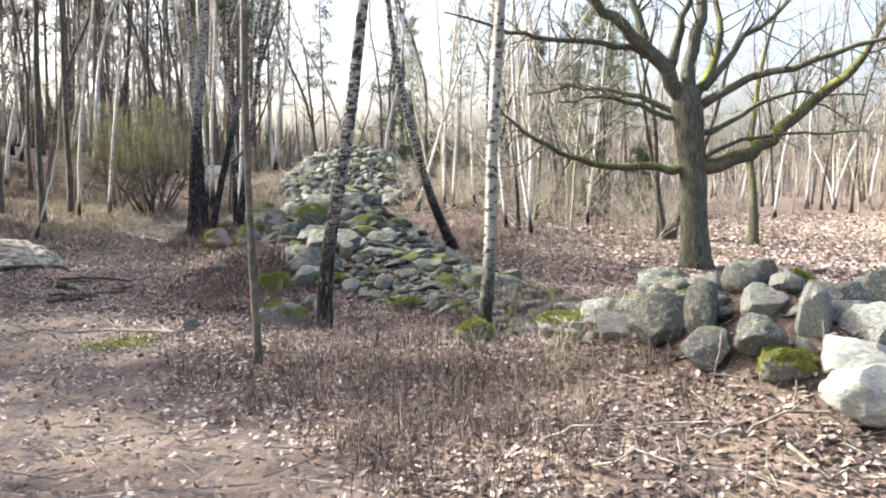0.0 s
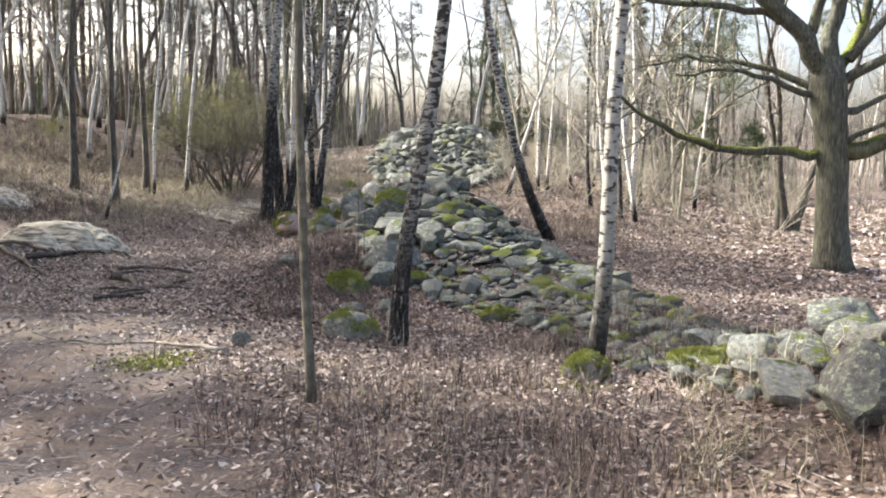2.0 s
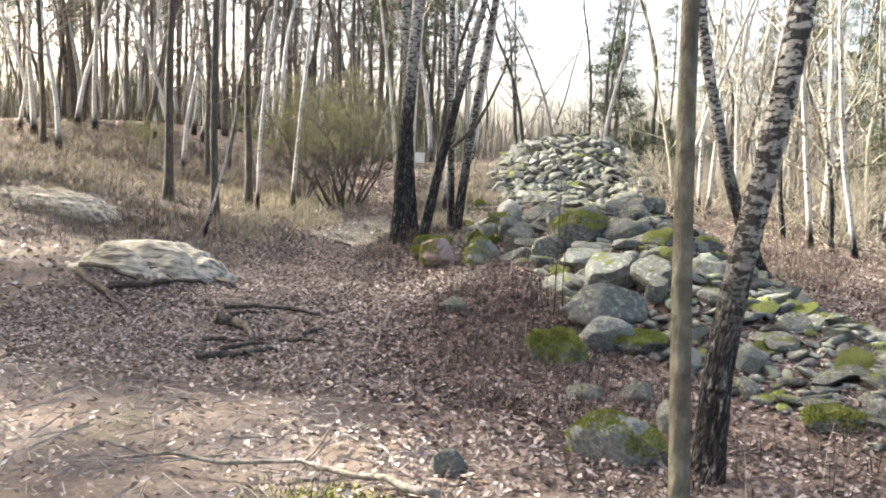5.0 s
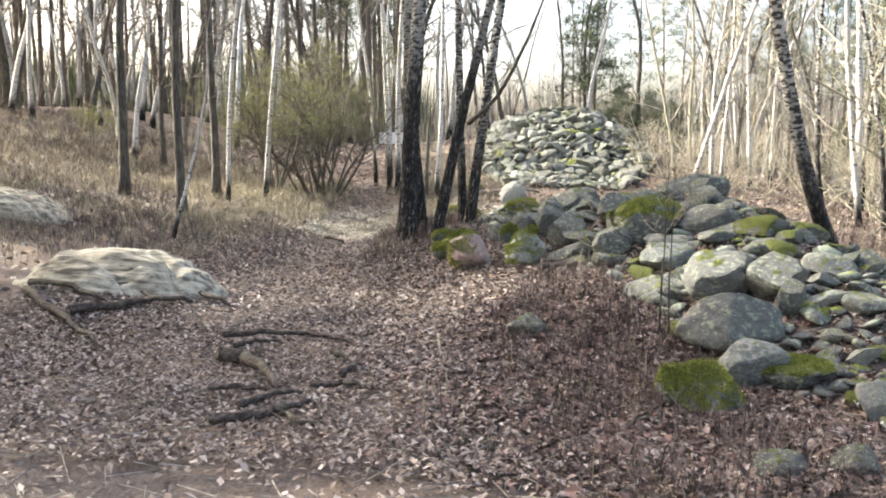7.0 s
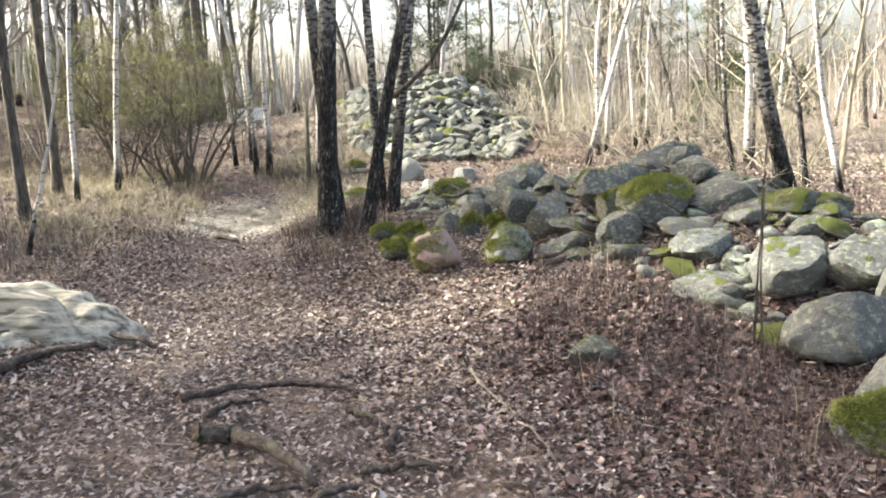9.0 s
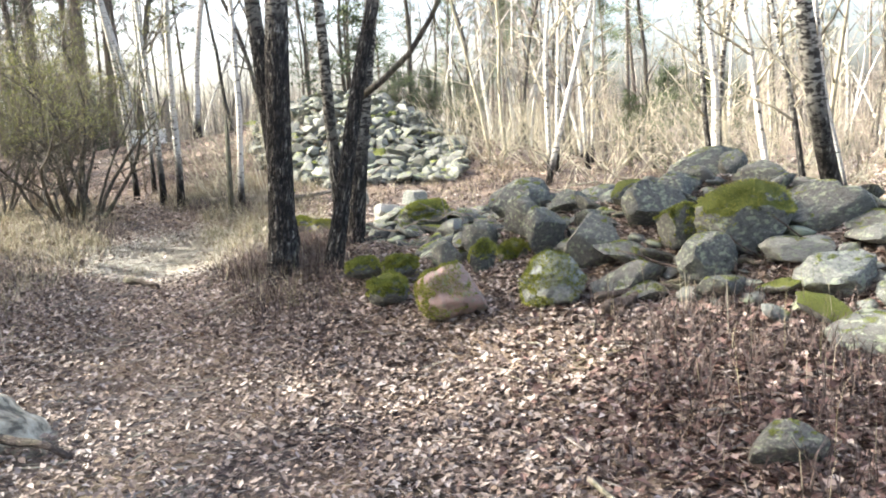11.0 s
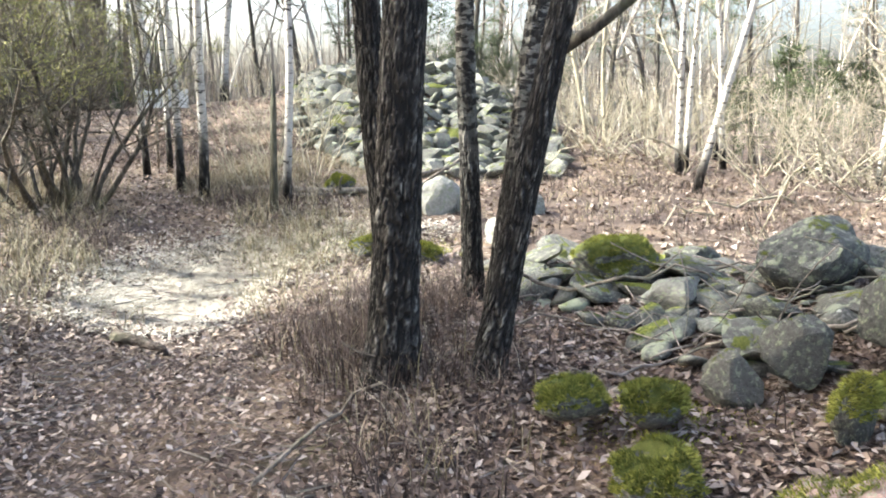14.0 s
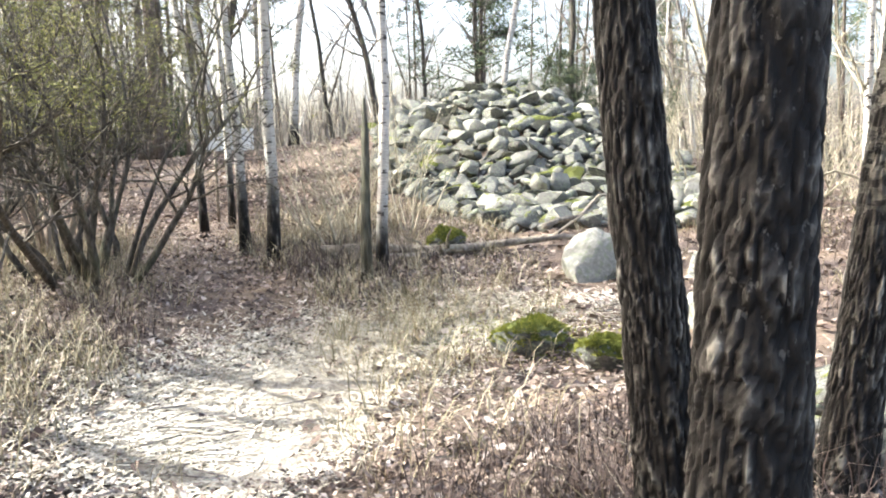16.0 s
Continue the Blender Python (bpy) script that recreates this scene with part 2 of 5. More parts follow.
def heap(x, y):
    """Height of the tumbled wall over the ground."""
    best = np.zeros_like(x + y)
    for (x0, y0, w0, h0), (x1, y1, w1, h1) in zip(SPINE, SPINE[1:]):
        dx, dy = x1 - x0, y1 - y0
        s = np.clip(((x - x0) * dx + (y - y0) * dy) / (dx * dx + dy * dy), 0, 1)
        d = np.hypot(x - x0 - s * dx, y - y0 - s * dy) / (w0 + s * (w1 - w0))
        best = np.maximum(best, (h0 + s * (h1 - h0)) * smooth(1.0, 0.0, d) ** 0.8)
    return best


def cairn_rise(x, y):
    return 1.32 * bump_at(x, y, -3.0, 30.8, 2.5, 3.2)


def ground_z(x, y):
    """The lie of the land."""
    right = 1 - 0.75 * smooth(1, 5, x)
    z = 0.08 + right * (0.75 * smooth(13, 25, y) + 0.85 * smooth(23, 39, y))
    z = z + 1.6 * smooth(9, 21, -x) * smooth(12, 34, y)
    z = z + 0.22 * bump_at(x, y, 1.4, 6.6, 1.6, 2.6)
    z = z + 0.4 * bump_at(x, y, 2.4, 5.5, 1.3, 1.5)
    z = z + 0.42 * bump_at(x, y, -2.6, 14.0, 1.1, 1.7)
    z = z + 0.22 * bump_at(x, y, -3.2, 16.5, 0.9, 1.0)
    z = z + 0.9 * heap(x, y)
    z = z + 0.26 * bump_at(x, y, -4.4, 18.1, 1.2, 1.5)
    z = z + 0.2 * bump_at(x, y, -3.7, 15.8, 1.2, 1.5)
    z = z - 0.26 * bump_at(x, y, -6.3, 20.4, 0.9, 2.0)
    z = z + 0.15 * bump_at(x, y, -8.0, 15.0, 1.6, 1.3)
    z = z + 0.4 * bump_at(x, y, -13.5, 20.0, 3.2, 3.0)
    z = z + cairn_rise(x, y)
    z = z + 0.5 * bump_at(x, y, -6.5, 34.0, 4.5, 4.0)
    near = smooth(60, 25, np.hypot(x + 3, y - 14))
    fine = np.sin(1.9 * x + 0.7 * y) * np.sin(1.3 * y - 0.8 * x + 1) * 0.03 + np.sin(4.7 * x + 2.1) * np.sin(5.3 * y) * 0.012
    far = 0.5 * np.sin(0.07 * x + 1) * np.sin(0.06 * y) * (1 - near)
    return z + near * fine + far


TRAIL = [(0.1, -4, 1.3), (0.0, 0, 1.2), (-1.0, 3.3, 1.2), (-3.4, 6.5, 1.7), (-4.9, 10, 1.8), (-5.8, 13, 0.9), (-6.1, 17, 0.8), (-6.4, 20, 0.75), (-6.75, 23.5, 0.6), (-7.7, 27, 0.75), (-8.6, 32, 0.6)]
SIDE = [(-4.0, 8, 1.4), (-8, 10, 1.5), (-14, 12.5, 1.3), (-22, 15, 1.2)]


def trodden(x, y):
    """How bare the earth is trodden, 0 to 1."""
    best = np.zeros_like(x)
    for line in (TRAIL, SIDE):
        for (x0, y0, w0), (x1, y1, w1) in zip(line, line[1:]):
            dx, dy = x1 - x0, y1 - y0
            s = np.clip(((x - x0) * dx + (y - y0) * dy) / (dx * dx + dy * dy), 0, 1)
            d = np.hypot(x - x0 - s * dx, y - y0 - s * dy) / (w0 + s * (w1 - w0))
            d = d + 0.16 * np.sin(2.3 * x + 1.7 * y) + 0.1 * np.sin(5.1 * y - 3 * x)
            best = np.maximum(best, smooth(1.25, 0.55, d))
    return best


def mesh_of(name, verts, faces, material, shade=True):
    me = bpy.data.meshes.new(name)
    me.from_pydata(verts, [], faces)
    me.materials.append(material)
    if shade:
        me.shade_smooth()
    return me


def part(name, me, parent, label="", at=None, kind=""):
    ob = new(name, me)
    ob.parent = parent
    if at is not None:
        ob.matrix_basis = at
    return tagged(ob, label, kind=kind)


class Tubes:
    """Collects tapered tubes into one mesh."""

    def __init__(self):
        self.v, self.f = [], []

    def tube(self, pts, radii, sides=6, flute=0.0):
        start = len(self.v)
        prev = None
        for i, p in enumerate(pts):
            d = (pts[min(i + 1, len(pts) - 1)] - pts[max(i - 1, 0)]).normalized()
            a = d.orthogonal().normalized() if prev is None else (prev - d * prev.dot(d)).normalized()
            prev = a
            b = d.cross(a)
            for k in range(sides):
                w = 2 * math.pi * k / sides
                r = radii[i] * (1 + flute * math.sin(3 * w + i) * 0.5 + flute * math.sin(5 * w + 0.4 * i))
                self.v.append(p + (a * math.cos(w) + b * math.sin(w)) * r)
        for i in range(len(pts) - 1):
            for k in range(sides):
                q, k2 = start + i * sides, (k + 1) % sides
                self.f.append((q + k, q + k2, q + sides + k2, q + sides + k))
        self.f.append(tuple(start + (len(pts) - 1) * sides + k for k in range(sides)))
        self.f.append(tuple(start + k for k in reversed(range(sides))))

    def mesh(self, name, material):
        return mesh_of(name, [tuple(v) for v in self.v], self.f, material)


def bent(rng, p, d, length, steps, wander, rise=0.0):
    """A crooked line of points from p towards d."""
    pts, d = [p.copy()], d.normalized()
    for _ in range(steps):
        d = (d + Vector((rng.gauss(0, wander), rng.gauss(0, wander), rng.gauss(0, wander) + rise))).normalized()
        pts.append(pts[-1] + d * (length / steps))
    return pts


def taper(r0, r1, n, flare=0.0, length=10.0):
    return [r0 + (r1 - r0) * (i / n) + flare * r0 * math.exp(-(i / n) * length / 0.28) for i in range(n + 1)]


def along(pts, s):
    i = min(int(s * (len(pts) - 1)), len(pts) - 2)
    return pts[i].lerp(pts[i + 1], s * (len(pts) - 1) - i)


def grown(rng, line, height, n):
    """A trunk through the bends of line, then on upwards to its height."""
    pts = [Vector((0, 0, 0))] + [Vector(p) for p in line]
    d = (pts[-1] - pts[-2]).normalized()
    while pts[-1].z < height:
        d = (d + Vector((rng.gauss(0, 0.06), rng.gauss(0, 0.06), 0.06))).normalized()
        pts.append(pts[-1] + d * 0.6)
    out = []
    for i in range(n + 1):
        z = height * i / n
        k = next(q for q in range(1, len(pts)) if pts[q].z >= z)
        out.append(pts[k - 1].lerp(pts[k], (z - pts[k - 1].z) / (pts[k].z - pts[k - 1].z)))
    return [out[0]] + [(out[i - 1] + out[i] * 2 + out[i + 1]) / 4 for i in range(1, n)] + [out[n]]


def boughs(rng, tubes, spine, spine_r, count, lo, hi, length, rise, twigs, depth=1, thin=0.0035, wander=0.14, out=1.0):
    """Branches with twigs along a spine."""
    for _ in range(count):
        s = rng.uniform(lo, hi)
        p = along(spine, s)
        w = rng.uniform(0, 2 * math.pi)
        axis = (spine[-1] - spine[0]).normalized()
        side = axis.orthogonal().normalized()
        side = side * math.cos(w) + axis.cross(side) * math.sin(w)
        d = side * out + axis * rng.uniform(0.2, 0.9) + Vector((0, 0, rise))
        ln = length * rng.uniform(0.5, 1.1) * (1.15 - 0.6 * (s - lo) / max(hi - lo, 0.01))
        r = max(thin, min(spine_r * 0.45 * (1.1 - s * 0.6), 0.011 * ln + thin))
        pts = bent(rng, p, d, ln, 6 if depth else 4, wander, 0.03)
        tubes.tube(pts, taper(r, thin * 0.7, len(pts) - 1), 5 if r > 0.02 else 3)
        if depth:
            boughs(rng, tubes, pts, r, twigs, 0.2, 1.0, ln * 0.5, 0.12, max(2, twigs // 2), depth - 1, thin * 0.8, wander * 1.2)


def plated(pts, radii, depth, bark, seed):
    """A trunk whose bark stands in plates between cracks, depth metres deep."""
    rings, sides = 520, 84
    off = Vector((seed * 1.7, seed * 0.6, 0))
    verts, faces, height = [], [], []
    n = len(pts) - 1
    for i in range(rings + 1):
        s = (i / rings) ** 1.5
        c = along(pts, min(s, 0.9999))
        q = s * n
        k = min(int(q), n - 1)
        r = radii[k] + (radii[k + 1] - radii[k]) * (q - k)
        for j in range(sides):
            w = 2 * math.pi * j / sides
            d = Vector((math.cos(w), math.sin(w), 0))
            p = Vector((d.x * 4.6, d.y * 4.6, c.z * 11.5 + 0.7 * math.sin(w * 3))) + off
            h = min(1.0, abs(noise.noise(p)) * 4.2) * (0.55 + 0.45 * min(1.0, abs(noise.noise(p * 2.3)) * 4))
            h *= 0.75 + 0.5 * noise.noise(p * 0.7)
            lump = 1 + 0.06 * noise.noise(Vector((d.x, d.y, c.z * 1.2)) + off)
            verts.append(tuple(c + d * (r * lump + depth * (h - 0.6))))
            height.append(h)
    for i in range(rings):
        for j in range(sides):
            a, b = i * sides + j, i * sides + (j + 1) % sides
            faces.append((a, b, b + sides, a + sides))
    me = mesh_of("trunk", verts, faces, bark)
    at = me.attributes.new("relief", "FLOAT", "POINT")
    at.data.foreach_set("value", np.array(height, np.float32))
    return me


def tree(name, x, y, tilt, height, r, bark, twig, seed, label, category="tree", branches=14, low=0.4, length=1.6, rise=0.35,
         twigs=5, depth=1, wander=0.05, flare=0.6, sides=10, group="", stems=1, spread=0.5, fine=0.0035, z=None, relief=0.0, line=None):
    """A bare tree: a trunk (or several stems) and a crown of branches."""
    rng = random.Random(seed)
    base = new(name)
    base.location = (x, y, (float(ground_z(np.float64(x), np.float64(y))) if z is None else z) - 0.06)
    tagged(base, label, category, group)
    crown = Tubes()
    for k in range(stems):
        w = 2 * math.pi * k / stems + rng.uniform(-0.4, 0.4)
        d = Vector((tilt[0], tilt[1], 1))
        foot = Vector((0, 0, 0))
        if stems > 1:
            d += Vector((math.cos(w), math.sin(w), 0)) * spread * rng.uniform(0.5, 1.1)
            foot = Vector((math.cos(w), math.sin(w), 0)) * r * 1.3
        hk, rk = height * (1 if k == 0 else rng.uniform(0.7, 1.0)), r * (1 if k == 0 else rng.uniform(0.6, 1.0))
        n = 30
        pts = bent(rng, foot, d, hk, n, wander, 0.004)
        if line:
            pts = grown(rng, line, hk, n)
        body = Tubes()
        body.tube(pts, taper(rk, rk * 0.22, n, flare, hk), sides, 0.05)
        if relief:
            part("trunk", plated(pts, taper(rk, rk * 0.22, n, flare, hk), relief, bark, seed), base)
        else:
            part("trunk" if stems == 1 else "stem", body.mesh("trunk", bark), base)
        boughs(rng, crown, pts, rk, max(2, branches // stems), low, 1.0, length, rise, twigs, depth, fine)
    part("crown", crown.mesh("crown", twig), base, kind="stuff")
    return base


def stone_mesh(seed, material, detail=2, flat=0.75, rough=0.22, facets=13, inner=0.4):
    """A glacial boulder, rounded with a few flat sides."""
    rng = random.Random(seed)
    bm = bmesh.new()
    bmesh.ops.create_icosphere(bm, subdivisions=detail, radius=1.0)
    cuts = [(Vector((rng.gauss(0, 1), rng.gauss(0, 1), rng.gauss(0, 0.8))).normalized(), rng.uniform(inner, inner + 0.35)) for _ in range(facets)]
    off = Vector((rng.uniform(0, 50), rng.uniform(0, 50), 0))
    for v in bm.verts:
        p = v.co.copy()
        p *= 1 + rough * (noise.noise(p * 1.1 + off) + 0.4 * noise.noise(p * 2.7 + off))
        for nrm, d in cuts:
            over = p.dot(nrm) - d
            if over > 0:
                p -= nrm * over * 0.96
        p *= 1 + rough * (0.16 * noise.noise(p * 5 + off) + 0.1 * noise.noise(p * 11 + off))
        p.z *= flat
        v.co = p * 1.18
    me = bpy.data.meshes.new("stone")
    bm.to_mesh(me)
    bm.free()
    me.materials.append(material)
    me.shade_smooth()
    me.set_sharp_from_angle(angle=radians(36))
    return me


def gz(x, y):
    return float(ground_z(np.float64(x), np.float64(y)))


# ---- ground ----
def ground():
    def axis(lo, hi, fine, step):
        mid = np.arange(lo, hi, step)
        grow = np.cumsum(step * 1.16 ** np.arange(1, 48))
        grow = grow[grow < 900]
        return np.concatenate([lo - grow[::-1], mid, hi + grow])
    xs, ys = axis(-13, 9, 0, 0.14), axis(-3, 33, 0, 0.14)
    X, Y = np.meshgrid(xs, ys)
    X, Y = X.ravel(), Y.ravel()
    Z = ground_z(X, Y)
    tr = trodden(X, Y)
    Z = Z - 0.05 * tr
    w, h = len(xs), len(ys)
    idx = np.arange(w * h).reshape(h, w)
    faces = np.stack([idx[:-1, :-1], idx[:-1, 1:], idx[1:, 1:], idx[1:, :-1]], -1).reshape(-1, 4)
    me = mesh_of("ground", np.stack([X, Y, Z], -1).tolist(), faces.tolist(), SOIL)
    at = me.attributes.new("trodden", "FLOAT", "POINT")
    at.data.foreach_set("value", tr.astype(np.float32))
    tagged(new("ground", me), "leaf-strewn forest floor with a trodden earth path", "ground", kind="structure")


ground()


# ---- woods all round ----
def needles(rng, tubes_pts, count, size):
    """Thin needle blades round points, as one vertex and face list."""
    v, f = [], []
    for p in tubes_pts:
        for _ in range(count):
            d = Vector((rng.gauss(0, 1), rng.gauss(0, 1), rng.gauss(0.25, 0.8))).normalized()
            s = d.orthogonal().normalized() * size * 0.07
            q = p + Vector((rng.gauss(0, 1), rng.gauss(0, 1), rng.gauss(0, 0.6))) * size * 0.6
            k = len(v)
            v += [tuple(q - s), tuple(q + s), tuple(q + d * size)]
            f.append((k, k + 1, k + 2))
    return v, f


def pine(x, y, height, r, seed, label="tall Scots pine with a high green crown", low=0.35, group="pines"):
    rng = random.Random(seed)
    base = new("pine_tree")
    base.location = (x, y, gz(x, y) - 0.06)
    tagged(base, label, "tree", group)
    body = Tubes()
    pts = bent(rng, Vector((0, 0, 0)), Vector((rng.gauss(0, 0.02), rng.gauss(0, 0.02), 1)), height, 20, 0.012)
    body.tube(pts, taper(r, r * 0.25, 20, 0.4, height), 9, 0.05)
    part("trunk", body.mesh("trunk", PINE_BARK), base)
    wood, tips = Tubes(), []
    for i in range(46):
        s = rng.uniform(low, 1.0)
        w = rng.uniform(0, 6.28)
        ln = (0.35 + 2.0 * (1 - s) ** 0.7) * rng.uniform(0.6, 1.1)
        b = bent(rng, along(pts, s), Vector((math.cos(w), math.sin(w), rng.uniform(-0.1, 0.35))), ln, 4, 0.12, 0.02)
        wood.tube(b, taper(0.008 + 0.01 * ln, 0.004, 4), 3)
        tips += [along(b, q) + Vector((rng.gauss(0, 0.1), rng.gauss(0, 0.1), rng.gauss(0, 0.06))) for q in (0.45, 0.6, 0.75, 0.88, 1.0)]
    part("limbwork", wood.mesh("branches", PINE_BARK), base, kind="stuff")
    v, f = needles(rng, tips, 12, 0.26)
    part("crown", mesh_of("crown", v, f, NEEDLE, False), base, kind="stuff")
    return base


def shrub(name, x, y, height, stems, spread, seed, label, bark, leaf=None, r=0.018, leaf_n=14, leaf_size=0.05, twigs=6, branches=5, group="", depth=1, fine=0.0028):
    """A many-stemmed shrub, with small leaves if leaf is given."""
    rng = random.Random(seed)
    base = new(name)
    base.location = (x, y, gz(x, y) - 0.04)
    tagged(base, label, "bush", group)
    tips = []
    twig = Tubes()
    for k in range(stems):
        w = 6.283 * k / stems + rng.uniform(-0.5, 0.5)
        d = Vector((math.cos(w) * spread, math.sin(w) * spread, 1))
        hk = height * rng.uniform(0.65, 1.05)
        pts = bent(rng, Vector((math.cos(w), math.sin(w), 0)) * rng.uniform(0.02, 0.16) * (3.5 if stems > 12 else 1), d, hk, 9, 0.15 if stems > 12 else 0.1, 0.03)
        body = Tubes()
        body.tube(pts, taper(r * rng.uniform(0.7, 1.3), fine, 9), 6)
        part("stem", body.mesh("stem", bark), base)
        boughs(rng, twig, pts, r, branches, 0.25, 1.0, height * 0.4, 0.5, twigs, depth, fine, 0.16)
        tips += [along(pts, rng.uniform(0.5, 1)) for _ in range(3)]
    part("crown", twig.mesh("twigs", bark), base, kind="stuff")
    if leaf:
        ends = [Vector(twig.v[i]) for i in range(0, len(twig.v), 9) if twig.v[i].z > height * 0.35]
        rng.shuffle(ends)
        v, f = needles(rng, ends[:2400], leaf_n, leaf_size)
        part("foliage", mesh_of("leaves", v, f, leaf, False), base, kind="stuff")
    return base


def clear(x, y):
    """Ground that stays open, with slanting strips kept free to let streaks of sun through."""
    if -11.8 < x < 4.5 and -8 < y < 24.5 or -6.4 < x < 0.6 and y < 33.8:
        return True
    if 0 < x < 24 and -6 < y < 31 or -8 < x < 8 and y < -4:
        return True
    if -14.5 < x < -9 and 5 < y < 26.5 or x < -8.5 and abs(y - 21.2 + 0.33 * (x + 6.3)) < 1.6 or x < -9 and abs(y - 10.0 + 0.33 * (x + 4.5)) < 0.9 or -12.5 < x < -4.5 and 26 < y < 33.5 or x < -9 and abs(y - 15.0 + 0.33 * (x + 5.5)) < 1.6 or x < -9 and abs(y - 3.7 + 0.33 * (x - 2)) < 1.3:
        return True
    return float(trodden(np.array([x]), np.array([y]))[0]) > 0.08


def woods():
    rng = random.Random(5)
    birches = [tree("birch", 0, -40, (rng.gauss(0, 0.04), rng.gauss(0, 0.04)), 13, 0.075, BIRCH, TWIG, 100 + i, "white birch in the wood", group="birch wood", low=0.2, length=2.0, branches=26, twigs=6, sides=8) for i in range(4)]
    darks = [tree("alder", 0, -40, (rng.gauss(0, 0.05), rng.gauss(0, 0.05)), 12, 0.085, DARK_BARK, TWIG, 110 + i, "dark bare tree in the wood", group="bare wood", low=0.15, length=2.2, branches=28, twigs=7, sides=8) for i in range(4)]
    pales = [tree("sapling", 0, -40, (rng.gauss(0, 0.08), rng.gauss(0, 0.08)), 7, 0.03, TWIG_PALE, TWIG_PALE, 120 + i, "slim pale sapling in the wood", group="saplings", low=0.15, length=1.3, branches=18, twigs=6, sides=6) for i in range(4)]
    pines = [pine(0, -40, 15, 0.105, 130 + i) for i in range(3)]
    low_pines = [pine(0, -40, 5.5, 0.06, 140 + i, "young green pine in the undergrowth", 0.08) for i in range(2)]
    bushes = [shrub("bush", 0, -40, 2.3, 7, 0.4, 150 + i, "bare tangled bush in the undergrowth", TWIG, group="undergrowth", twigs=7, branches=6) for i in range(3)]
    spots = []

    def plant(count, box, kinds, gap, size=(0.8, 1.2)):
        tries = 0
        while count and tries < 20000:
            tries += 1
            x, y = rng.uniform(box[0], box[1]), rng.uniform(box[2], box[3])
            if -0.19 * (y + 6) < x < 0.06 * (y - 10) and y > 35 and rng.random() < 0.75:
                continue
            if clear(x, y) or min((math.hypot(x - a, y - b) for a, b in spots), default=9) < gap:
                continue
            spots.append((x, y))
            count -= 1
            s = rng.uniform(*size)
            copy_thing(kinds[rng.randrange(len(kinds))], pose(x, y, gz(x, y) - 0.05, 0, 0, rng.uniform(0, 360)) @ Matrix.Diagonal((s, s, s * rng.uniform(0.9, 1.15), 1)))

    plant(46, (-26, -7.5, 26.5, 42), birches + darks + birches, 0.9)
    # Next five rows: trees out of view, added to shade path and stones.
    plant(50, (-27, -14.5, 3, 22), pines + pines + darks + birches, 1.2, (1.0, 1.3))
    plant(13, (-27, -14.6, 3.5, 10.5), pines + darks, 1.0, (1.0, 1.25))
    plant(7, (-21, -14.6, 20.2, 22.6), pines, 0.6, (0.9, 1.2))
    plant(16, (-23, -14.5, 8, 21), pines, 1.0, (0.9, 1.2))
    plant(5, (-19.5, -14.8, 18.2, 20.8), pines, 0.6, (0.9, 1.2))
    plant(30, (-30, -6.5, 35.5, 46), pines, 1.0, (0.8, 1.1))
    plant(40, (-36, -6, 42, 66), pines, 1.1)
    plant(44, (-40, -6, 34, 62), birches + darks, 1.0)
    plant(20, (-28, -8, 27, 44), bushes, 0.8, (0.5, 0.9))
    plant(34, (-7, 6, 34, 50), birches + darks + pales, 0.8, (0.6, 0.95))
    plant(16, (-9, 8, 37, 62), pines, 1.5, (0.55, 0.8))
    plant(2, (-1.5, 3, 31, 36), low_pines, 0.8, (0.3, 0.45))
    plant(4, (2, 9, 31, 36), low_pines, 0.8, (0.35, 0.5))
    plant(80, (0, 40, 31, 56), birches + darks + pales, 0.9, (0.7, 1.0))
    plant(34, (1, 34, 31, 46), bushes + pales, 0.9, (0.6, 1.0))
    plant(50, (24, 60, -10, 60), birches + darks + pales, 1.2)
    plant(24, (-60, -34, -12, 40), birches + darks + pines, 1.8)
    plant(26, (-30, 30, -35, -9), birches + darks, 1.8)
    plant(110, (-70, 60, 56, 95), birches + darks + pines, 1.0)
    for k in birches + darks + pales + pines + low_pines + bushes:
        for o in (*k.children_recursive, k):
            bpy.data.objects.remove(o)


woods()
pine(-2.2, 37.5, 5.0, 0.06, 375, "young green pine behind the cairn", 0.06)
for px, py, ph in ((-0.7, 33.4, 1.9), (0.3, 33.0, 1.7), (-1.4, 34.4, 1.6)):
    shrub("juniper_bush", px, py, ph, 9, 0.4, int(py * 10), "dark evergreen bush behind the cairn", DARK_BARK, NEEDLE, r=0.02, leaf_n=8, leaf_size=0.07)

# ---- trees by the path ----
tree("birch", -1.27, 9.42, (0, 0), 9, 0.082, BIRCH_PATCHY, TWIG, 11, "leaning birch with black lower bark beside the stones", low=0.42, relief=0.01, flare=0.25, sides=14,
     line=((0.01, 0, 0.6), (0.1, 0, 1.25), (0.24, 0, 1.95), (0.33, 0, 2.6), (0.41, 0, 3.3), (0.5, 0, 4.0)))
tree("sapling", -1.55, 7.35, (0, 0), 7, 0.036, SLIM, TWIG, 12, "slim young tree with smooth greenish bark", low=0.5, flare=0.2, branches=8,
     line=((-0.04, 0, 0.7), (-0.065, 0, 1.3), (-0.09, 0, 2.1), (-0.09, 0, 3.1)))
tree("birch", 0.41, 8.0, (0, 0), 10, 0.062, BIRCH_GREY, TWIG, 13, "slender white birch with a dark scarred foot", low=0.3, flare=0.3, sides=12,
     line=((0.065, 0, 0.55), (0.08, 0, 1.14), (0.085, 0, 1.8), (0.1, 0, 2.2), (0.14, 0, 2.9), (0.2, 0, 3.8)))
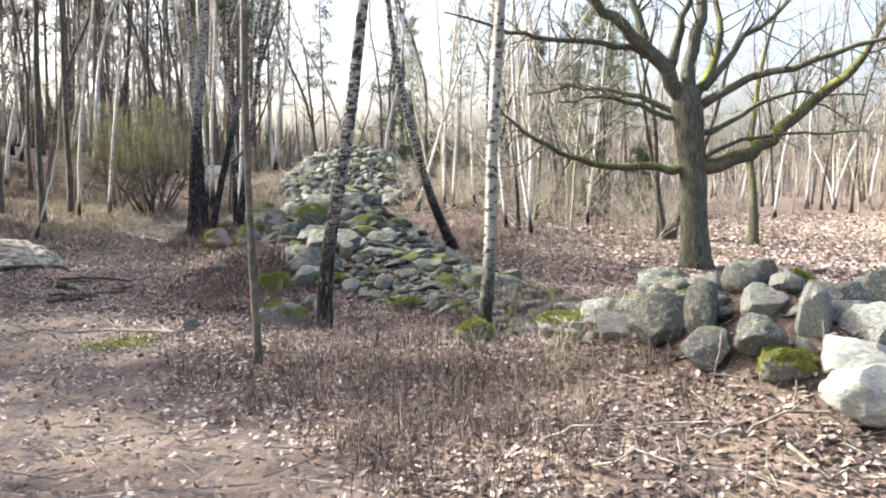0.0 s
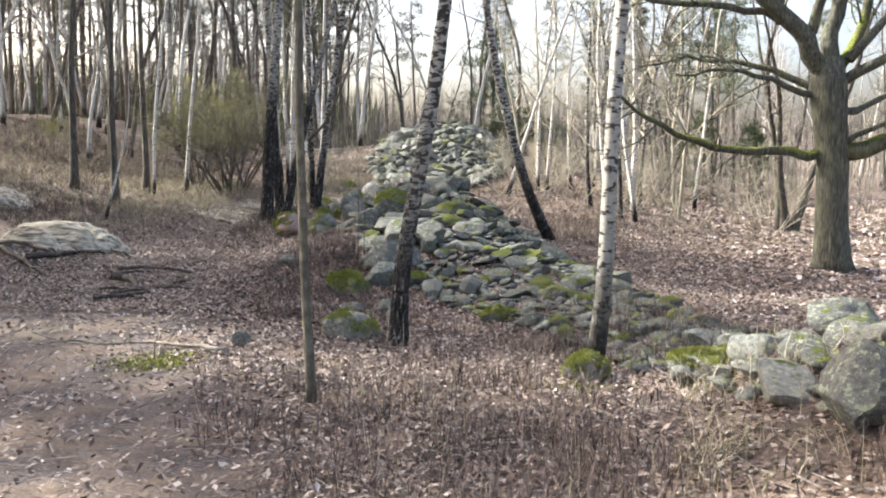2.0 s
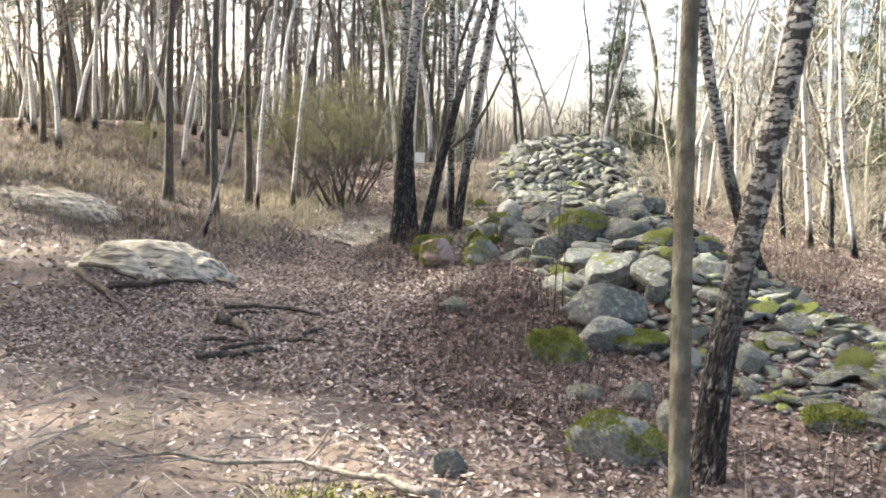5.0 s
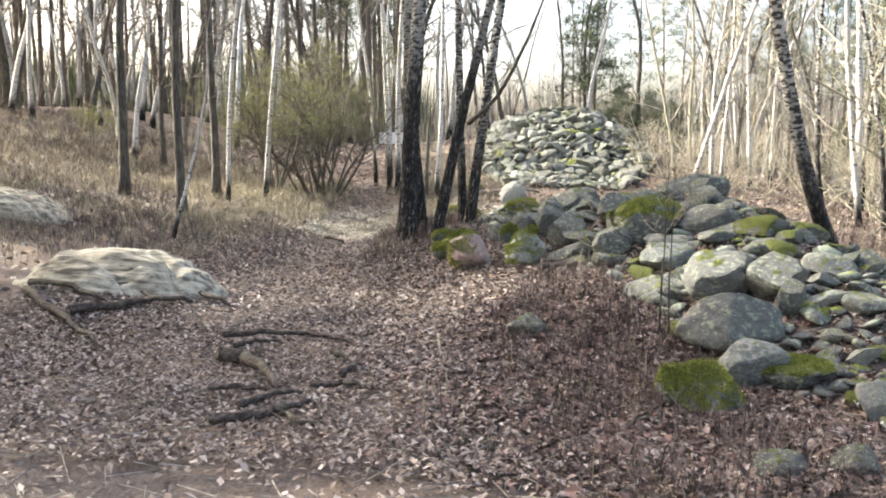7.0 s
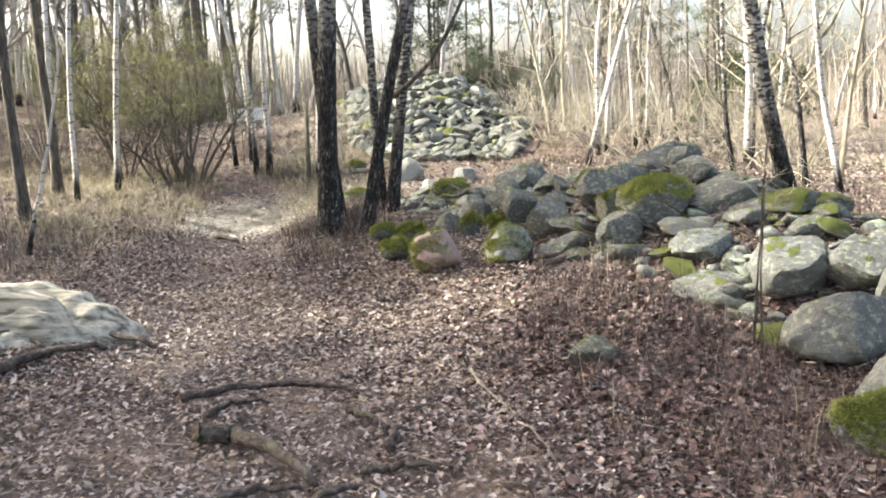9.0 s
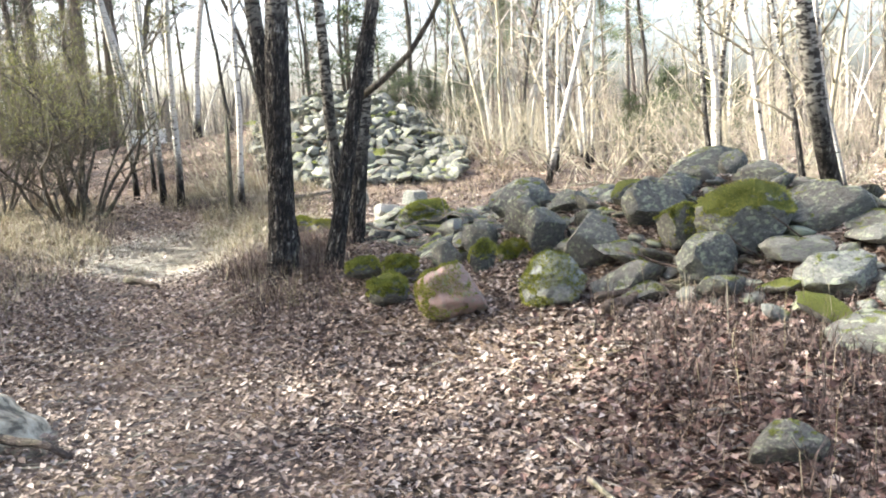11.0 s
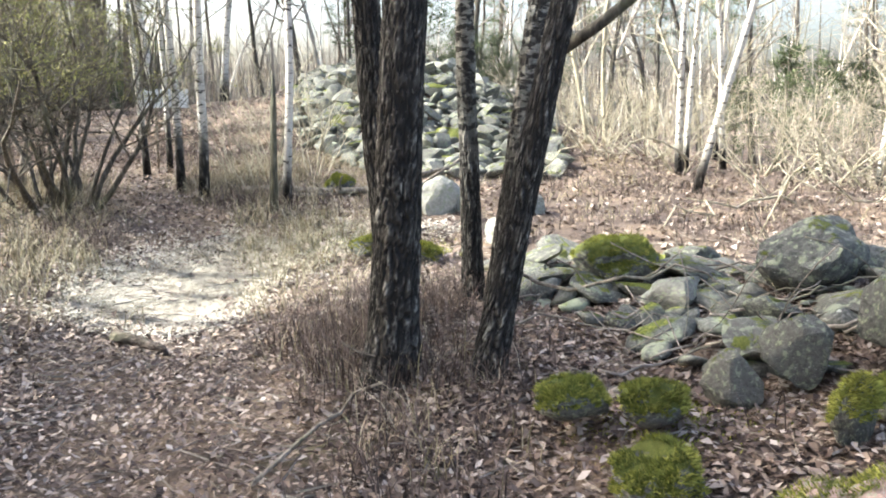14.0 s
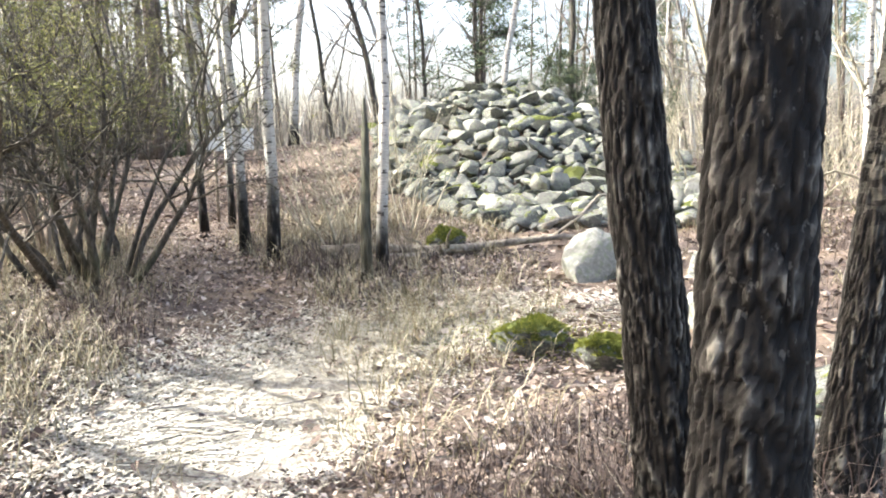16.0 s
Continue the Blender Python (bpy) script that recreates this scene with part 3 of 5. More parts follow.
tree("birch", 0.26, 17.4, (0, 0), 9, 0.095, BIRCH_DARK, TWIG, 14, "birch leaning over the stones, bark dark below", low=0.35, flare=0.3, sides=12,
     line=((-0.36, -0.2, 0.75), (-0.6, -0.34, 1.4), (-0.75, -0.45, 1.95), (-1.0, -0.6, 2.9), (-1.2, -0.75, 4.0)))
GROUP = "trunks growing together on the mound"
tree("birch", -5.11, 17.8, (0.06, 0.0), 11, 0.116, BIRCH_RELIEF, TWIG, 21, "dark birch trunk with deeply fissured bark", low=0.5, relief=0.013, group=GROUP, sides=18, wander=0.01, flare=0.35)
tree("birch", -4.98, 18.36, (-0.09, 0.0), 11, 0.085, BIRCH_RELIEF, TWIG, 22, "dark birch trunk with patches of pale bark", low=0.5, relief=0.012, group=GROUP, sides=16, wander=0.01, flare=0.3)
leaner = tree("birch", -4.69, 17.6, (0.18, 0.02), 9, 0.072, BIRCH_RELIEF, TWIG, 23, "leaning dark birch trunk with rough bark", low=0.22, relief=0.013, group=GROUP, sides=16, wander=0.01, flare=0.3)
tree("birch", -4.46, 18.83, (-0.035, 0.0), 10, 0.06, BIRCH_PATCHY, TWIG, 24, "slender birch trunk with white upper bark", low=0.5, relief=0.009, group=GROUP, wander=0.01, flare=0.3)
tree("birch", -4.36, 18.65, (0.09, 0.0), 10, 0.075, BIRCH_PATCHY, TWIG, 25, "birch trunk with dark patches on pale bark", low=0.5, relief=0.011, group=GROUP, wander=0.01, flare=0.3)
arm = Tubes()
arm.tube([Vector(p) - leaner.location for p in ((-4.3, 17.85, 2.05), (-4.12, 17.74, 2.18), (-3.9, 17.58, 2.38), (-3.72, 17.44, 2.66), (-3.5, 17.3, 3.1), (-3.3, 17.2, 3.6))], [0.032, 0.028, 0.025, 0.022, 0.018, 0.012], 9)
part("branch", arm.mesh("branch", DARK_BARK), leaner)
EDGE = "birches along the path"
for bx, by, tx, hr, bark, seed in ((-6.72, 25.0, -0.03, 0.05, BIRCH_FOOT, 31), (-6.4, 24.2, 0.03, 0.055, BIRCH_FOOT, 32), (-5.48, 23.45, 0.05, 0.046, BIRCH, 33),
                                   (-7.3, 26.4, 0.0, 0.045, BIRCH_FOOT, 34), (-7.05, 26.9, 0.0, 0.04, BIRCH_FOOT, 35), (-8.77, 23.0, 0.02, 0.05, BIRCH, 42), (-9.0, 21.6, 0.05, 0.04, BIRCH, 46)):
    tree("birch", bx, by, (tx, 0.0), 11, hr, bark, TWIG, seed, "white birch with a black foot beside the path", group=EDGE, low=0.3, wander=0.018, flare=0.3)
tree("alder", -9.5, 22.3, (0.0, 0), 12, 0.075, DARK_BARK, TWIG, 41, "dark straight trunk at the wood's edge", low=0.35, wander=0.015)
tree("alder", -9.25, 20.2, (-0.03, 0), 11, 0.075, DARK_BARK, TWIG, 43, "dark forked trunk standing in heather", low=0.2, branches=18, wander=0.015)
tree("alder", -10.9, 21.5, (0.02, 0), 12, 0.09, DARK_BARK, TWIG, 44, "dark trunk at the wood's edge", low=0.25, branches=20, wander=0.02)
tree("sapling", -8.6, 18.4, (0.22, 0.0), 3.6, 0.026, BIRCH, TWIG, 45, "crooked white sapling with a mossy foot", low=0.35, wander=0.06, branches=6)
tree("alder", -20.6, 33.0, (0, 0), 11, 0.13, DARK_BARK, TWIG, 47, "dark many-stemmed tree on the rise", stems=7, spread=0.16, branches=42, low=0.25, wander=0.04)
tree("alder", -16.3, 30.0, (0, 0), 11, 0.1, DARK_BARK, TWIG, 48, "dark tree with twiggy low branches", branches=30, low=0.12, length=2.4)
tree("alder", 5.46, 21.7, (0.05, 0), 6, 0.1, DARK_BARK, TWIG, 49, "dark many-stemmed tree beyond the oak", stems=4, spread=0.25, branches=36, low=0.25)
SAPS = "birch saplings behind the stones"
for bx, by, tx, ty, hr, bark, seed in ((1.5, 20.7, -0.06, 0.1, 0.05, BIRCH, 61), (1.75, 20.3, -0.1, 0.05, 0.045, BIRCH_DARK, 62), (2.0, 19.8, -0.12, 0.05, 0.05, BIRCH, 63), (1.2, 21.6, -0.1, 0.1, 0.045, BIRCH_DARK, 64),
                                       (0.0, 25.4, 0.02, 0.0, 0.05, BIRCH, 65), (0.25, 25.7, 0.05, 0.0, 0.045, BIRCH, 66), (-0.74, 23.4, 0.22, 0.1, 0.05, BIRCH, 67), (0.0, 28.2, -0.12, 0.0, 0.045, TWIG_PALE, 68),
                                       (-0.4, 28.0, -0.16, 0.0, 0.04, TWIG_PALE, 69), (2.3, 23.6, 0.0, 0.0, 0.075, BIRCH, 70), (2.5, 23.9, 0.05, 0.0, 0.06, BIRCH_DARK, 71), (3.2, 22.0, 0.1, 0.0, 0.04, TWIG_PALE, 72),
                                       (0.9, 25.8, -0.05, 0.0, 0.045, BIRCH, 73), (3.6, 25.4, -0.04, 0.0, 0.045, TWIG_PALE, 74), (1.6, 27.4, 0.1, 0.0, 0.045, BIRCH, 75), (4.4, 27.0, 0.0, 0.0, 0.05, BIRCH, 76)):
    tree("birch", bx, by, (tx, ty), 9, hr, bark, TWIG_PALE, seed, "slim pale birch behind the stone heap", group=SAPS, low=0.12, length=1.7, branches=20, twigs=6, wander=0.03, flare=0.3, sides=8)

tree("alder", 7.0, 19.8, (0.02, 0), 6, 0.11, OAK_LIMB, TWIG, 50, "mossy green trunk beyond the oak", branches=18, low=0.35)

# ---- the oak ----
def oak():
    rng = random.Random(77)
    base = tagged(new("oak_tree"), "broad bare oak with wide mossy limbs and short trunk", "tree")
    base.location = (4.62, 15.95, gz(4.62, 15.95) - 0.06)
    body = Tubes()
    pts = [Vector(p) for p in ((0.02, 0, 0), (0.01, 0, 0.25), (-0.02, 0, 0.7), (-0.05, 0, 1.3), (-0.08, 0, 1.9), (-0.14, 0, 2.4), (-0.2, 0, 2.95), (-0.2, 0.02, 3.35))]
    body.tube(pts, [0.37, 0.29, 0.25, 0.235, 0.24, 0.25, 0.28, 0.2], 22, 0.05)
    part("trunk", body.mesh("trunk", OAK_BARK), base)

    def limb(r, deep, *steps, mossy=False, twigs=15):
        """A limb through (across, up) points, drifting deep metres away along its length."""
        path = []
        n = len(steps) - 1
        for i in range(n):
            a, b = Vector((steps[i][0], 0, steps[i][1])), Vector((steps[i + 1][0], 0, steps[i + 1][1]))
            for k in range(3):
                s = (i + k / 3) / n
                path.append(a.lerp(b, k / 3) + Vector((rng.gauss(0, 0.025), deep * s + rng.gauss(0, 0.03), rng.gauss(0, 0.025))))
        path.append(Vector((steps[-1][0], deep, steps[-1][1])))
        t = Tubes()
        t.tube(path, taper(r, max(0.014, r * 0.22), len(path) - 1), 9, 0.06)
        ob = part("limb", t.mesh("limb", OAK_LIMB if mossy else OAK_BARK), base)
        tw = Tubes()
        boughs(rng, tw, path, r * 0.7, twigs, 0.3, 1.0, 1.5, 0.25, 5, 1, 0.006, 0.2)
        part("spray", tw.mesh("twigs", OAK_BARK), ob, kind="stuff")

    limb(0.17, -0.6, (-0.2, 2.9), (-0.62, 3.6), (-1.0, 3.95), (-1.45, 4.35), (-2.0, 4.8), (-2.6, 5.2), (-3.2, 5.9))
    limb(0.07, -1.2, (-1.0, 3.95), (-1.8, 4.1), (-2.75, 4.1), (-3.5, 4.2), (-4.6, 4.45))
    limb(0.15, 0.7, (-0.2, 3.1), (-0.15, 3.75), (0.1, 4.6), (0.2, 5.5), (0.1, 6.6), (0.4, 7.6))
    limb(0.11, 0.4, (-0.9, 3.9), (-1.1, 4.6), (-1.2, 5.2), (-1.5, 6.2))
    limb(0.10, -0.8, (-0.55, 3.6), (-0.45, 4.3), (-0.3, 5.0), (-0.5, 6.0))
    limb(0.11, 1.2, (-0.1, 3.0), (0.3, 3.7), (0.55, 4.35), (0.45, 5.2), (0.8, 6.2), mossy=True)
    limb(0.09, -1.5, (-0.1, 2.95), (0.8, 3.5), (1.75, 3.7), (2.7, 4.05), (3.5, 4.15))
    limb(0.08, 0.8, (0.1, 3.3), (0.9, 4.3), (1.7, 4.9), (2.6, 5.6))
    limb(0.15, -0.7, (0.1, 1.9), (0.9, 2.1), (1.45, 2.6), (2.0, 3.1), (2.6, 3.65), (3.0, 4.3), (3.3, 5.0), mossy=True)
    limb(0.065, 0.9, (-0.3, 2.85), (-1.05, 3.2), (-1.5, 3.35), (-2.2, 3.4), (-3.0, 3.3))
    limb(0.06, -0.9, (-0.3, 2.75), (-1.15, 3.0), (-1.9, 3.1), (-2.65, 3.0))
    limb(0.085, -1.0, (-0.2, 1.85), (-1.0, 1.9), (-2.0, 1.95), (-2.55, 2.15), (-3.2, 2.5), (-3.65, 2.8), mossy=True)
    limb(0.065, 1.0, (0.0, 2.5), (0.75, 2.75), (1.2, 3.1), (2.2, 3.35), (3.5, 3.3))
    limb(0.05, -1.2, (0.0, 2.0), (0.65, 2.4), (1.6, 2.5), (2.45, 2.5))


oak()

# ---- bushes ----
shrub("bush", -7.85, 23.6, 3.3, 16, 0.56, 81, "large many-stemmed bush just greening at its tips", DARK_BARK, BUD, r=0.03, leaf_n=7, leaf_size=0.04, twigs=8, branches=10, depth=2, fine=0.0035)
shrub("bush", -8.6, 25.2, 3.2, 10, 0.34, 82, "large many-stemmed bush just greening at its tips", TWIG, BUD, r=0.025, leaf_n=7, leaf_size=0.045, twigs=8, branches=8, depth=2, fine=0.0035)
shrub("bush", -8.9, 24.0, 2.7, 9, 0.4, 85, "large many-stemmed bush just greening at its tips", DARK_BARK, BUD, r=0.024, leaf_n=6, leaf_size=0.04, twigs=8, branches=8, depth=2, fine=0.0033)
shrub("bush", -10.6, 25.4, 2.6, 8, 0.35, 83, "greening bush under the birches", TWIG, BUD, r=0.02, leaf_n=3, leaf_size=0.05, twigs=7, branches=6)
shrub("bush", -14.5, 27.0, 1.6, 8, 0.35, 84, "low green bush under the birches", TWIG, BUD, r=0.02, leaf_n=5, leaf_size=0.06)
for i, (bx, by, bh) in enumerate(((-5.6, 26.4, 2.0), (-5.1, 25.4, 1.4), (-6.1, 25.6, 1.5), (-5.0, 27.6, 1.6), (-1.2, 27.4, 1.3), (-0.6, 26.6, 1.5), (-1.0, 29.3, 1.2), (-5.75, 24.4, 1.1))):
    shrub("bush", bx, by, bh, 8, 0.7, 90 + i, "bare pale brush by the cairn", TWIG_PALE, group="brush round the cairn", r=0.01, twigs=5, branches=4)
for i in range(12):
    rr = random.Random(300 + i)
    shrub("bush", rr.uniform(2.6, 9.5), rr.uniform(24.5, 30), rr.uniform(1.2, 2.2), 8, 0.35, 310 + i, "bare tangled thicket beyond the clearing", TWIG, NEEDLE if i % 4 == 0 else None, group="thicket", r=0.014, leaf_n=3, twigs=6, branches=5)
for i in range(20):
    rr = random.Random(330 + i)
    shrub("bush", rr.uniform(-0.8, 6.5), rr.uniform(20.5, 29), rr.uniform(0.9, 2.4), 7, 1.1, 340 + i, "pale sunlit brush behind the stones", TWIG_PALE, group="pale brush", r=0.012, twigs=6, branches=5)

# ---- stones ----
STONES = [stone_mesh(200 + i, m, 3) for i, m in enumerate([ROCK] * 8 + [ROCK_MOSS] * 3 + [ROCK_PALE] * 3)]


def boulder(x, y, z, w, d, h, turn, material, seed, label, tip=(0, 0), name="boulder"):
    """One large stone: its middle, its width, depth and height."""
    me = stone_mesh(seed, material, 4, 1.0, 0.28, *((4, 0.6) if "moss" in label else (8, 0.54)))
    ob = new(name, me)
    ob.matrix_basis = pose(x, y, z, tip[0], tip[1], turn) @ Matrix.Diagonal((w * 0.4, d * 0.4, h * 0.43, 1))
    return tagged(ob, label, "stone")


PLACED = []


def key(x, y, z, w, h, material, label, d=None, turn=0, tip=(0, 0)):
    PLACED.append((x, y, max(w, d or w) * 0.5))
    low = gz(x, y)
    top = max(z + h * 0.5, low + h * 0.66)
    h = min(max(h, top - low + 0.03), h * 1.3)
    z = top - h * 0.5
    boulder(x, y, z, w, d or w * 0.8, h, turn, material, 400 + len(PLACED), label, tip)


key(1.52, 5.70, 0.76, 0.48, 0.38, ROCK, "large weathered grey boulder in the wall", 0.38)
key(1.73, 5.40, 0.87, 0.32, 0.34, ROCK, "grey stone in the tumbled wall", 0.26, 20)
key(2.12, 5.70, 0.96, 0.43, 0.32, ROCK, "dark squarish stone in the tumbled wall", 0.34)
key(2.07, 5.25, 0.89, 0.33, 0.29, ROCK_PALE, "round pale stone in the tumbled wall", 0.27)
key(2.27, 5.00, 0.86, 0.29, 0.37, ROCK_PALE, "upright pale stone in the tumbled wall", 0.24, 30)
key(2.62, 5.30, 0.89, 0.37, 0.33, ROCK, "grey stone in the tumbled wall", 0.30)
# The next three get whitened granite in place of sun on them.
key(2.61, 4.90, 0.81, 0.41, 0.33, ROCK_WHITE_SUNLIT, "stone in the tumbled wall, coloured pale as sunlit", 0.33)
key(2.39, 4.60, 0.67, 0.70, 0.33, ROCK_WHITE_SUNLIT, "large boulder in the wall, coloured pale as sunlit", 0.56)
key(2.32, 4.35, 0.56, 0.50, 0.27, ROCK_WHITE_SUNLIT, "boulder at the wall's foot, coloured pale as sunlit", 0.40)
key(2.04, 4.80, 0.50, 0.34, 0.27, ROCK_MOSS, "low stone under yellow-green moss by the wall", 0.27)
key(1.69, 5.10, 0.69, 0.38, 0.24, ROCK, "grey stone at the wall's foot", 0.30)
key(1.97, 7.30, 0.85, 0.58, 0.23, ROCK, "low grey slab in the tumbled wall", 0.46)
key(1.88, 6.60, 0.80, 0.32, 0.16, ROCK_PALE, "pale stone in the tumbled wall", 0.26)
key(3.11, 6.00, 0.96, 0.40, 0.22, ROCK, "grey stone in the tumbled wall", 0.32)
key(2.67, 6.20, 0.95, 0.25, 0.20, ROCK_MOSS, "small mossy stone in the tumbled wall", 0.20)
key(1.94, 4.95, 0.77, 0.32, 0.21, ROCK, "grey stone at the wall's foot", 0.26)
key(0.33, 7.80, 0.19, 0.44, 0.29, ROCK_MOSS, "low stone under yellow-green moss", 0.36)
key(1.20, 7.55, 0.31, 0.59, 0.23, ROCK_MOSS, "low stone under yellow-green moss", 0.47)
key(-4.04, 15.72, 0.62, 0.54, 0.37, ROCK_PINK, "pinkish stone overgrown with green moss", 0.48, 20)
key(-3.41, 15.40, 0.67, 0.51, 0.33, ROCK_WHITE_SUNLIT, "round pale stone half covered in moss", 0.41)
key(-4.39, 16.34, 0.60, 0.35, 0.18, ROCK_MOSS, "small stone under thick green moss", 0.28)
key(-4.49, 16.95, 0.68, 0.31, 0.14, ROCK_MOSS, "small stone under thick green moss", 0.24)
key(-4.22, 16.80, 0.69, 0.30, 0.13, ROCK_MOSS, "low stone under thick green moss", 0.24)
key(-3.38, 16.45, 0.65, 0.28, 0.20, ROCK_MOSS, "small stone under thick green moss", 0.23)
key(-3.66, 16.35, 0.74, 0.24, 0.27, ROCK, "pointed grey stone among mossy ones", 0.14, 30)
key(-3.20, 16.30, 0.91, 0.39, 0.39, ROCK, "squared dark grey boulder", 0.31, 15)
key(-3.03, 15.80, 0.85, 0.44, 0.44, ROCK, "rounded grey boulder with pale lichen", 0.35)
key(-3.19, 16.75, 0.97, 0.40, 0.33, ROCK, "grey boulder with lichen on top", 0.32)
key(-3.52, 16.90, 0.86, 0.37, 0.23, ROCK, "low grey boulder in the heap", 0.30)
key(-2.89, 17.80, 1.09, 0.61, 0.36, ROCK, "dark flat-topped boulder on the heap", 0.49, 12, (8, 0))
key(-3.81, 16.90, 0.74, 0.31, 0.19, ROCK, "low grey stone at the heap's foot", 0.25)
key(-2.74, 16.90, 1.08, 0.37, 0.19, ROCK, "flat grey stone in the heap", 0.30)
key(-3.59, 18.70, 0.93, 0.52, 0.24, ROCK_MOSS, "low boulder with green moss", 0.55, 15)
key(-1.66, 16.60, 1.29, 0.82, 0.30, ROCK, "long flat slab on top of the heap", 0.41, 10, (0, -10))
key(-1.57, 16.40, 1.29, 0.27, 0.29, ROCK, "dark tilted stone on top of the heap", 0.22, 40, (0, 30))
key(-2.24, 15.10, 1.03, 0.72, 0.43, ROCK_MOSS, "big smooth boulder with mossy side", 0.57, -12)
key(-2.58, 14.95, 0.85, 0.43, 0.27, ROCK, "rounded boulder low in the heap", 0.34)
key(-2.50, 15.50, 0.97, 0.35, 0.33, ROCK_MOSS, "mossy boulder in the heap", 0.28)
key(-2.08, 14.75, 0.75, 0.53, 0.21, ROCK_PALE, "pale flat stone low in the heap", 0.42)
key(-1.57, 16.00, 1.19, 0.56, 0.26, ROCK, "dark slab on top of the heap", 0.45)
key(-2.22, 16.20, 0.98, 0.50, 0.25, ROCK, "grey boulder in the heap", 0.40)
key(-1.86, 13.50, 0.78, 0.67, 0.33, ROCK, "large smooth grey boulder in the heap", 0.47)
key(-1.45, 13.30, 0.73, 0.54, 0.39, ROCK, "rounded grey boulder in the heap", 0.43)
key(-1.42, 13.00, 0.67, 0.27, 0.23, ROCK, "small round stone in the heap", 0.22)
key(-1.85, 12.75, 0.48, 0.89, 0.49, ROCK, "broad flat-sided boulder at the heap's foot", 0.53, 8)
key(-1.85, 12.20, 0.31, 0.57, 0.31, ROCK_PALE, "pale yellowish stone at the heap's edge", 0.45)
key(-2.23, 11.72, 0.06, 0.52, 0.40, ROCK_MOSS, "dark stone under green moss at the heap's edge", 0.41)
key(-2.13, 14.30, 0.78, 0.53, 0.26, ROCK_PALE, "pale grey stone low in the heap", 0.42)
key(-1.37, 14.20, 0.86, 0.39, 0.24, ROCK, "rounded stone in the heap", 0.31)
key(-1.69, 15.00, 1.02, 0.63, 0.37, ROCK, "pale grey boulder in the heap", 0.51)
key(-1.42, 17.00, 1.30, 0.72, 0.26, ROCK, "flat slab on the heap's crest", 0.57)
key(-2.42, 16.00, 1.01, 0.62, 0.40, ROCK, "grey boulder in the heap", 0.50)
key(-1.58, 12.20, 0.28, 0.55, 0.20, ROCK_MOSS, "low mossy stone at the heap's edge", 0.44)
key(-1.77, 9.60, 0.07, 0.56, 0.37, ROCK_PALE, "low pale stone with moss by the path", 0.45)
key(-1.41, 10.20, 0.13, 0.24, 0.28, ROCK_PALE, "pale upright stone by the path", 0.19)
key(-2.61, 9.00, 0.09, 0.21, 0.18, ROCK, "small grey stone by the path", 0.17)
key(-1.22, 11.70, 0.24, 0.28, 0.23, ROCK_PALE, "pale angular stone in the heap", 0.22)
key(-0.75, 11.60, 0.31, 0.28, 0.25, ROCK_PALE, "pale angular stone in the heap", 0.22)
key(-1.61, 10.80, 0.15, 0.29, 0.18, ROCK, "grey stone by the heap's foot", 0.23)
key(-1.99, 10.80, 0.08, 0.33, 0.16, ROCK, "low grey stone in the leaves", 0.26)
key(-3.32, 13.00, 0.36, 0.33, 0.21, ROCK, "low stone overgrown by heather", 0.27)
key(-0.39, 10.50, 0.01, 0.47, 0.20, ROCK_MOSS, "flat low stone covered in moss", 0.38)
# The white granite among these paints sun on the stones.
key(-3.96, 22.60, 0.74, 0.56, 0.51, ROCK_WHITE_SUNLIT, "boulder beyond the mound, coloured pale as sunlit", 0.45)
key(-3.04, 22.60, 0.82, 0.5, 0.26, ROCK_WHITE_SUNLIT, "boulder beyond the mound with sun painted as pale colour", 0.36)
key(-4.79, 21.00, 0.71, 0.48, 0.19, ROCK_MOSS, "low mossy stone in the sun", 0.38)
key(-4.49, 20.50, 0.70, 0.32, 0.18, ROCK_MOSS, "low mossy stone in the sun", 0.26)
key(-3.64, 21.20, 0.74, 0.42, 0.3, ROCK_WHITE_SUNLIT, "boulder beyond the trunks, coloured pale as sunlit", 0.28)
key(-4.83, 24.30, 0.97, 0.36, 0.18, ROCK_MOSS, "mossy stone before the cairn", 0.29)


